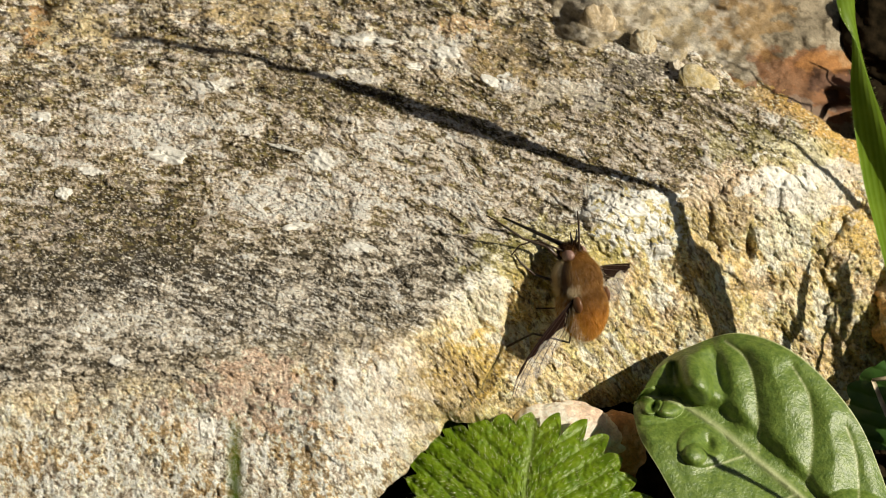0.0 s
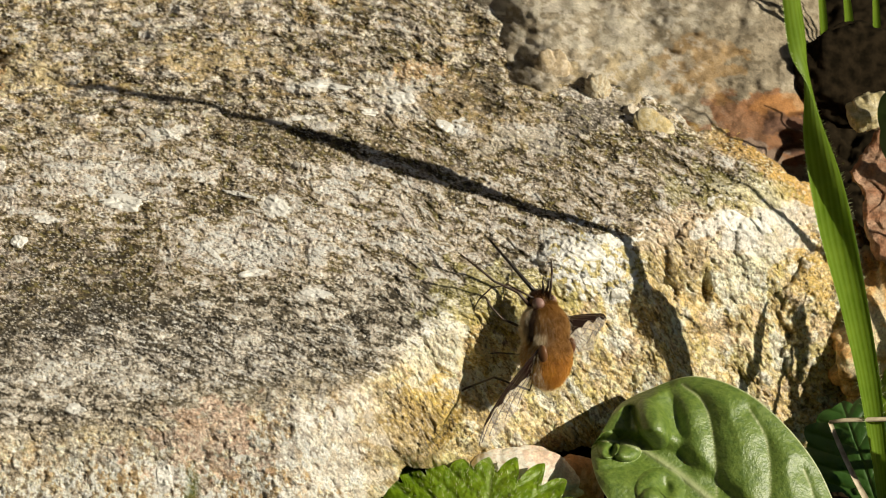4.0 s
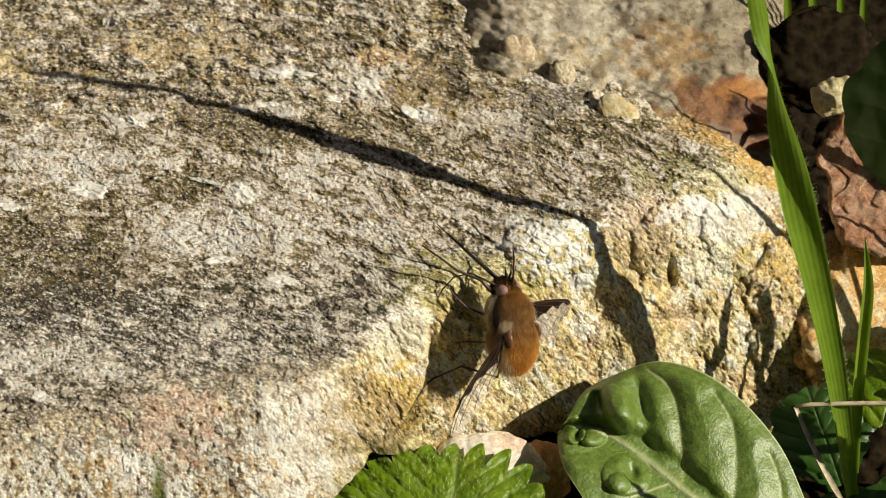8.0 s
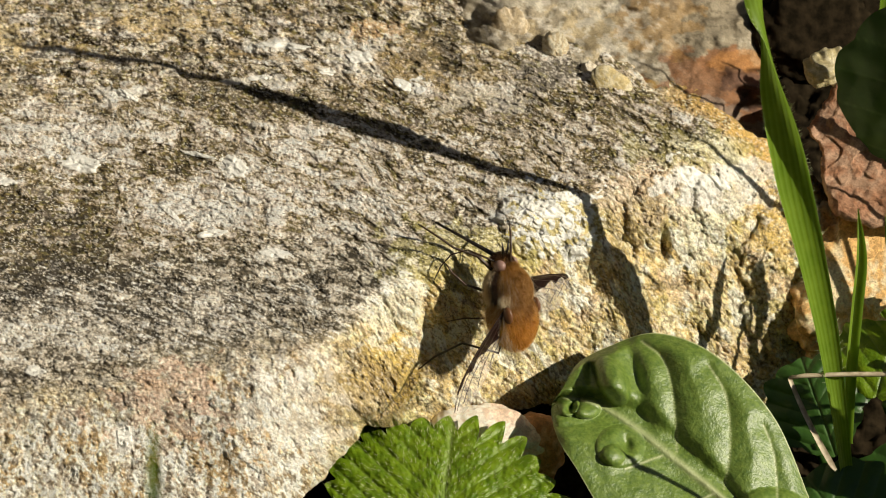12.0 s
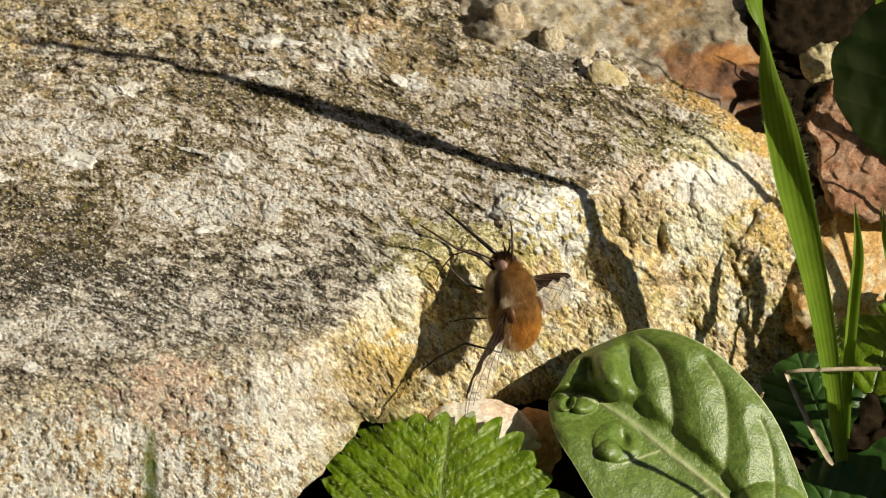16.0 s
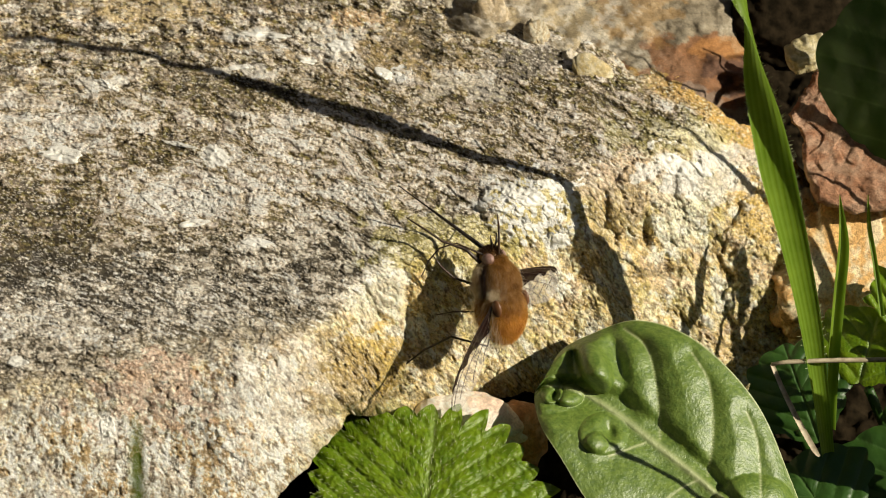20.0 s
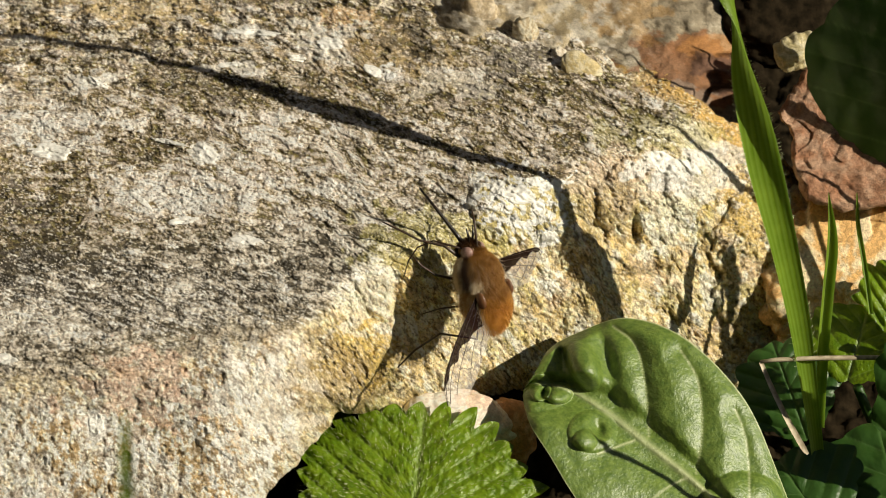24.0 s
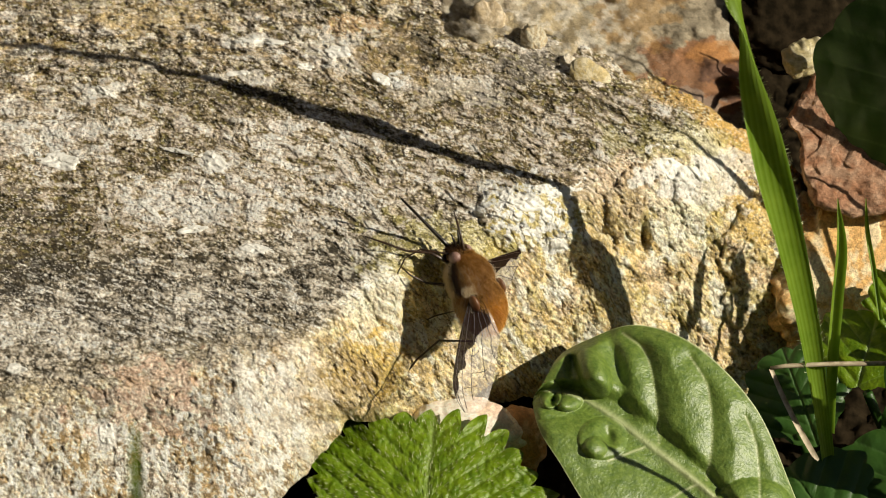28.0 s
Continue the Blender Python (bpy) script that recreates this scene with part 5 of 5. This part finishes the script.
# ---- where the bee fly sits: head place on the plan, lean in degrees, by time ----
def perch(x, y, w, lean):
    """The fly's pose, from the place of its near eye."""
    a = radians(lean)
    ahead = course(-0.13 * math.cos(a) - 0.97 * math.sin(a), 0.97 * math.cos(a) - 0.13 * math.sin(a), 0.15)
    back = course(0.80, 0.05, 0.60)
    back = (back - ahead * back.dot(ahead)).normalized()
    side = ahead.cross(back)
    m = Matrix((side, ahead, back)).transposed().to_4x4()
    m.translation = spot(x, y, w - 14) - (m.to_3x3() @ Vector((-1.2, 3.75, 0.2))) * MM
    return m


def wing_pose(m, hinge, tip_way, lead_way):
    """A wing's pose in the fly's space, from the ways of its tip and leading edge on the plan."""
    s = course(*tip_way)
    l = course(*lead_way)
    l = (l - s * l.dot(s)).normalized()
    world_turn = Matrix((s, l, s.cross(l))).transposed()
    local = (m.to_3x3().inverted() @ world_turn).to_4x4()
    local.translation = Vector(hinge) * MM
    return local


near_wing = wing(fly, "wing", 1, "smoky brown wing with clear hind margin, held back", 0.62)
far_wing = wing(fly, "wing", 1, "smoky brown wing with clear hind margin, held out", 0.55)

REST = perch(803, 446, 185, 15)


def leg(points, thick=0.00015):
    """A jointed leg along places of the plan, for the fly at rest."""
    inv = REST.inverted()
    line = [inv @ spot(*p) for p in points]
    radii = [thick * 1.25, thick * 1.1] + [thick * 0.75] * (len(line) - 3) + [thick * 0.4]
    return part("leg", tube(line, radii, 6, LEG), fly)


leg([(838, 520, 130), (840, 548, 125), (841, 595, 120), (775, 592, 110), (735, 625, 75), (705, 662, 62)], 0.00016)
leg([(800, 495, 140), (792, 494, 140), (755, 490, 135), (728, 476, 150), (712, 462, 160)])
leg([(795, 455, 160), (765, 437, 160), (720, 432, 165), (690, 420, 170), (648, 405, 172)])
leg([(838, 440, 150), (822, 432, 160), (817, 405, 168), (812, 385, 165), (806, 364, 140)])
leg([(850, 500, 110), (830, 520, 100), (805, 540, 95), (770, 548, 85), (742, 560, 70)], 0.00011)
leg([(820, 450, 150), (800, 440, 160), (745, 430, 165), (718, 445, 160), (705, 470, 150), (700, 500, 120)], 0.0001)
# the proboscis: a sheath at the head and a thinner rod that slides out of it, both along x from the head
sheath = part("proboscis", tube([Vector((q * STEP, 0, 0)) for q in (0, 20, 70, 122)], [0.00025, 0.00022, 0.00016, 0.00011], 8, BLACK), fly, "long straight black proboscis")
rod = part("proboscis_rod", tube([Vector((q * STEP, 0, 0)) for q in (0, 60, 124)], [0.00009, 0.00008, 0.00005], 8, BLACK), fly, "thin black rod of the proboscis")


def motions():
    seats = [(0, 822, 437, 175, 4), (1.0, 822, 436, 175, 4), (1.5, 838, 440, 180, 1), (2.5, 845, 442, 184, -2), (3.5, 847, 442, 184, -3), (5.5, 841, 442, 184, 0), (7.5, 840, 443, 184, 0),
             (8.5, 845, 445, 185, 0), (9.5, 842, 445, 185, 1), (11, 847, 448, 186, 2), (12, 850, 450, 186, 2), (12.5, 854, 456, 188, 2), (14.5, 858, 458, 190, 2), (17, 860, 457, 190, 3), (20, 861, 459, 190, 2),
             (23.5, 860, 458, 190, 2), (24, 843, 452, 188, 9), (24.5, 822, 447, 186, 12), (25, 803, 444, 185, 16), (26.5, 804, 444, 185, 16), (28, 805, 447, 185, 16)]
    rows, left, right = [], [], []
    for t, x, y, w, lean in seats:
        m = perch(x, y, w, lean)
        rows.append((t, m))
        if t < 8:
            near, lead = (-0.56, -0.81, 0.18), (-0.40, 0.2, 0.9)
        elif t < 14:
            near, lead = (-0.48, -0.86, 0.18), (-0.41, 0.2, 0.89)
        elif t < 23.8:
            near, lead = (-0.42, -0.89, 0.18), (-0.42, 0.2, 0.88)
        elif t < 24.3:
            near, lead = (-0.34, -0.92, 0.2), (-0.68, 0.22, 0.7)
        elif t < 24.8:
            near, lead = (-0.25, -0.95, 0.2), (-0.8, 0.2, 0.55)
        else:
            near, lead = (-0.17, -0.96, 0.2), (-0.93, 0.18, 0.3)
        left.append((t, wing_pose(m, (-1.9, 0.1, 1.1), near, lead)))
        right.append((t, wing_pose(m, (1.6, 1.9, 0.9), (0.45, 0.02, -0.89) if t < 23.8 else (0.47, 0.13, -0.87), (0.25, 0.95, 0.12))))
    walk(fly, rows)
    aims = [(0, -115, 50, -25), (1, -104, 83, -8), (2, -104, 89, 0), (3, -82, 95, 0), (5.5, -109, 101, 5), (9, -111, 96, 5), (11, -113, 82, 0), (12.5, -114, 58, 0), (14.5, -110, 68, 0), (15, -102, 84, 0),
            (16.8, -100, 86, 0), (17.5, -82, 95, 0), (18, -113, 91, 0), (18.5, -121, 95, 0), (19, -114, 117, 0), (20, -152, 112, 0), (21, -145, 98, 0), (21.5, -120, 104, 0), (23.5, -115, 92, 0), (24, -75, 95, 5),
            (24.5, -94, 88, 10), (25, -86, 92, 10), (28, -90, 92, 10)]
    lower, slid = [], []
    for t, dx, dy, dw in aims:
        k = max(i for i in range(len(seats)) if seats[i][0] <= t)
        n = min(k + 1, len(seats) - 1)
        f = (t - seats[k][0]) / max(seats[n][0] - seats[k][0], 1e-6)
        m = perch(*[seats[k][i] + (seats[n][i] - seats[k][i]) * f for i in (1, 2, 3, 4)])
        pose_in = wing_pose(m, (-0.1, 4.45, -0.55), (dx, dy, dw), (0.3, 0.5, 1))
        lower.append((t, pose_in))
        out = pose_in.copy()
        out.translation += pose_in.to_3x3() @ Vector((max(math.hypot(dx, dy) - 126, 0) * STEP, 0, 0))
        slid.append((t, out))
    walk(sheath, lower)
    walk(rod, slid)
    walk(near_wing, left)
    # the tall blade sways in light gusts about its lower third
    pivot, still = spot(1430, 560, 30), tall.matrix_world.copy()
    breeze = [(0, 0), (1, -2), (2, 2), (3.5, 0), (5.5, -10), (6, -8), (6.5, -17), (7, -4), (7.5, -13), (8, -4), (9, 0), (10, -3), (10.5, -8), (11, -13), (11.5, -2), (12.5, -5),
              (14.5, 1), (15, 4), (15.5, 0), (16.5, 1), (17, -5), (17.5, -3), (18, -11), (18.5, -8), (19, -7), (20, 0), (21.5, -2), (24, -2), (24.5, -9), (25, 0), (26, -7), (27, 0), (28, -3)]
    walk(tall, [(t, Matrix.Translation(pivot) @ Matrix.Rotation(-push / 376, 4, OUT) @ Matrix.Translation(-pivot) @ still) for t, push in breeze])
    walk(far_wing, right)


motions()
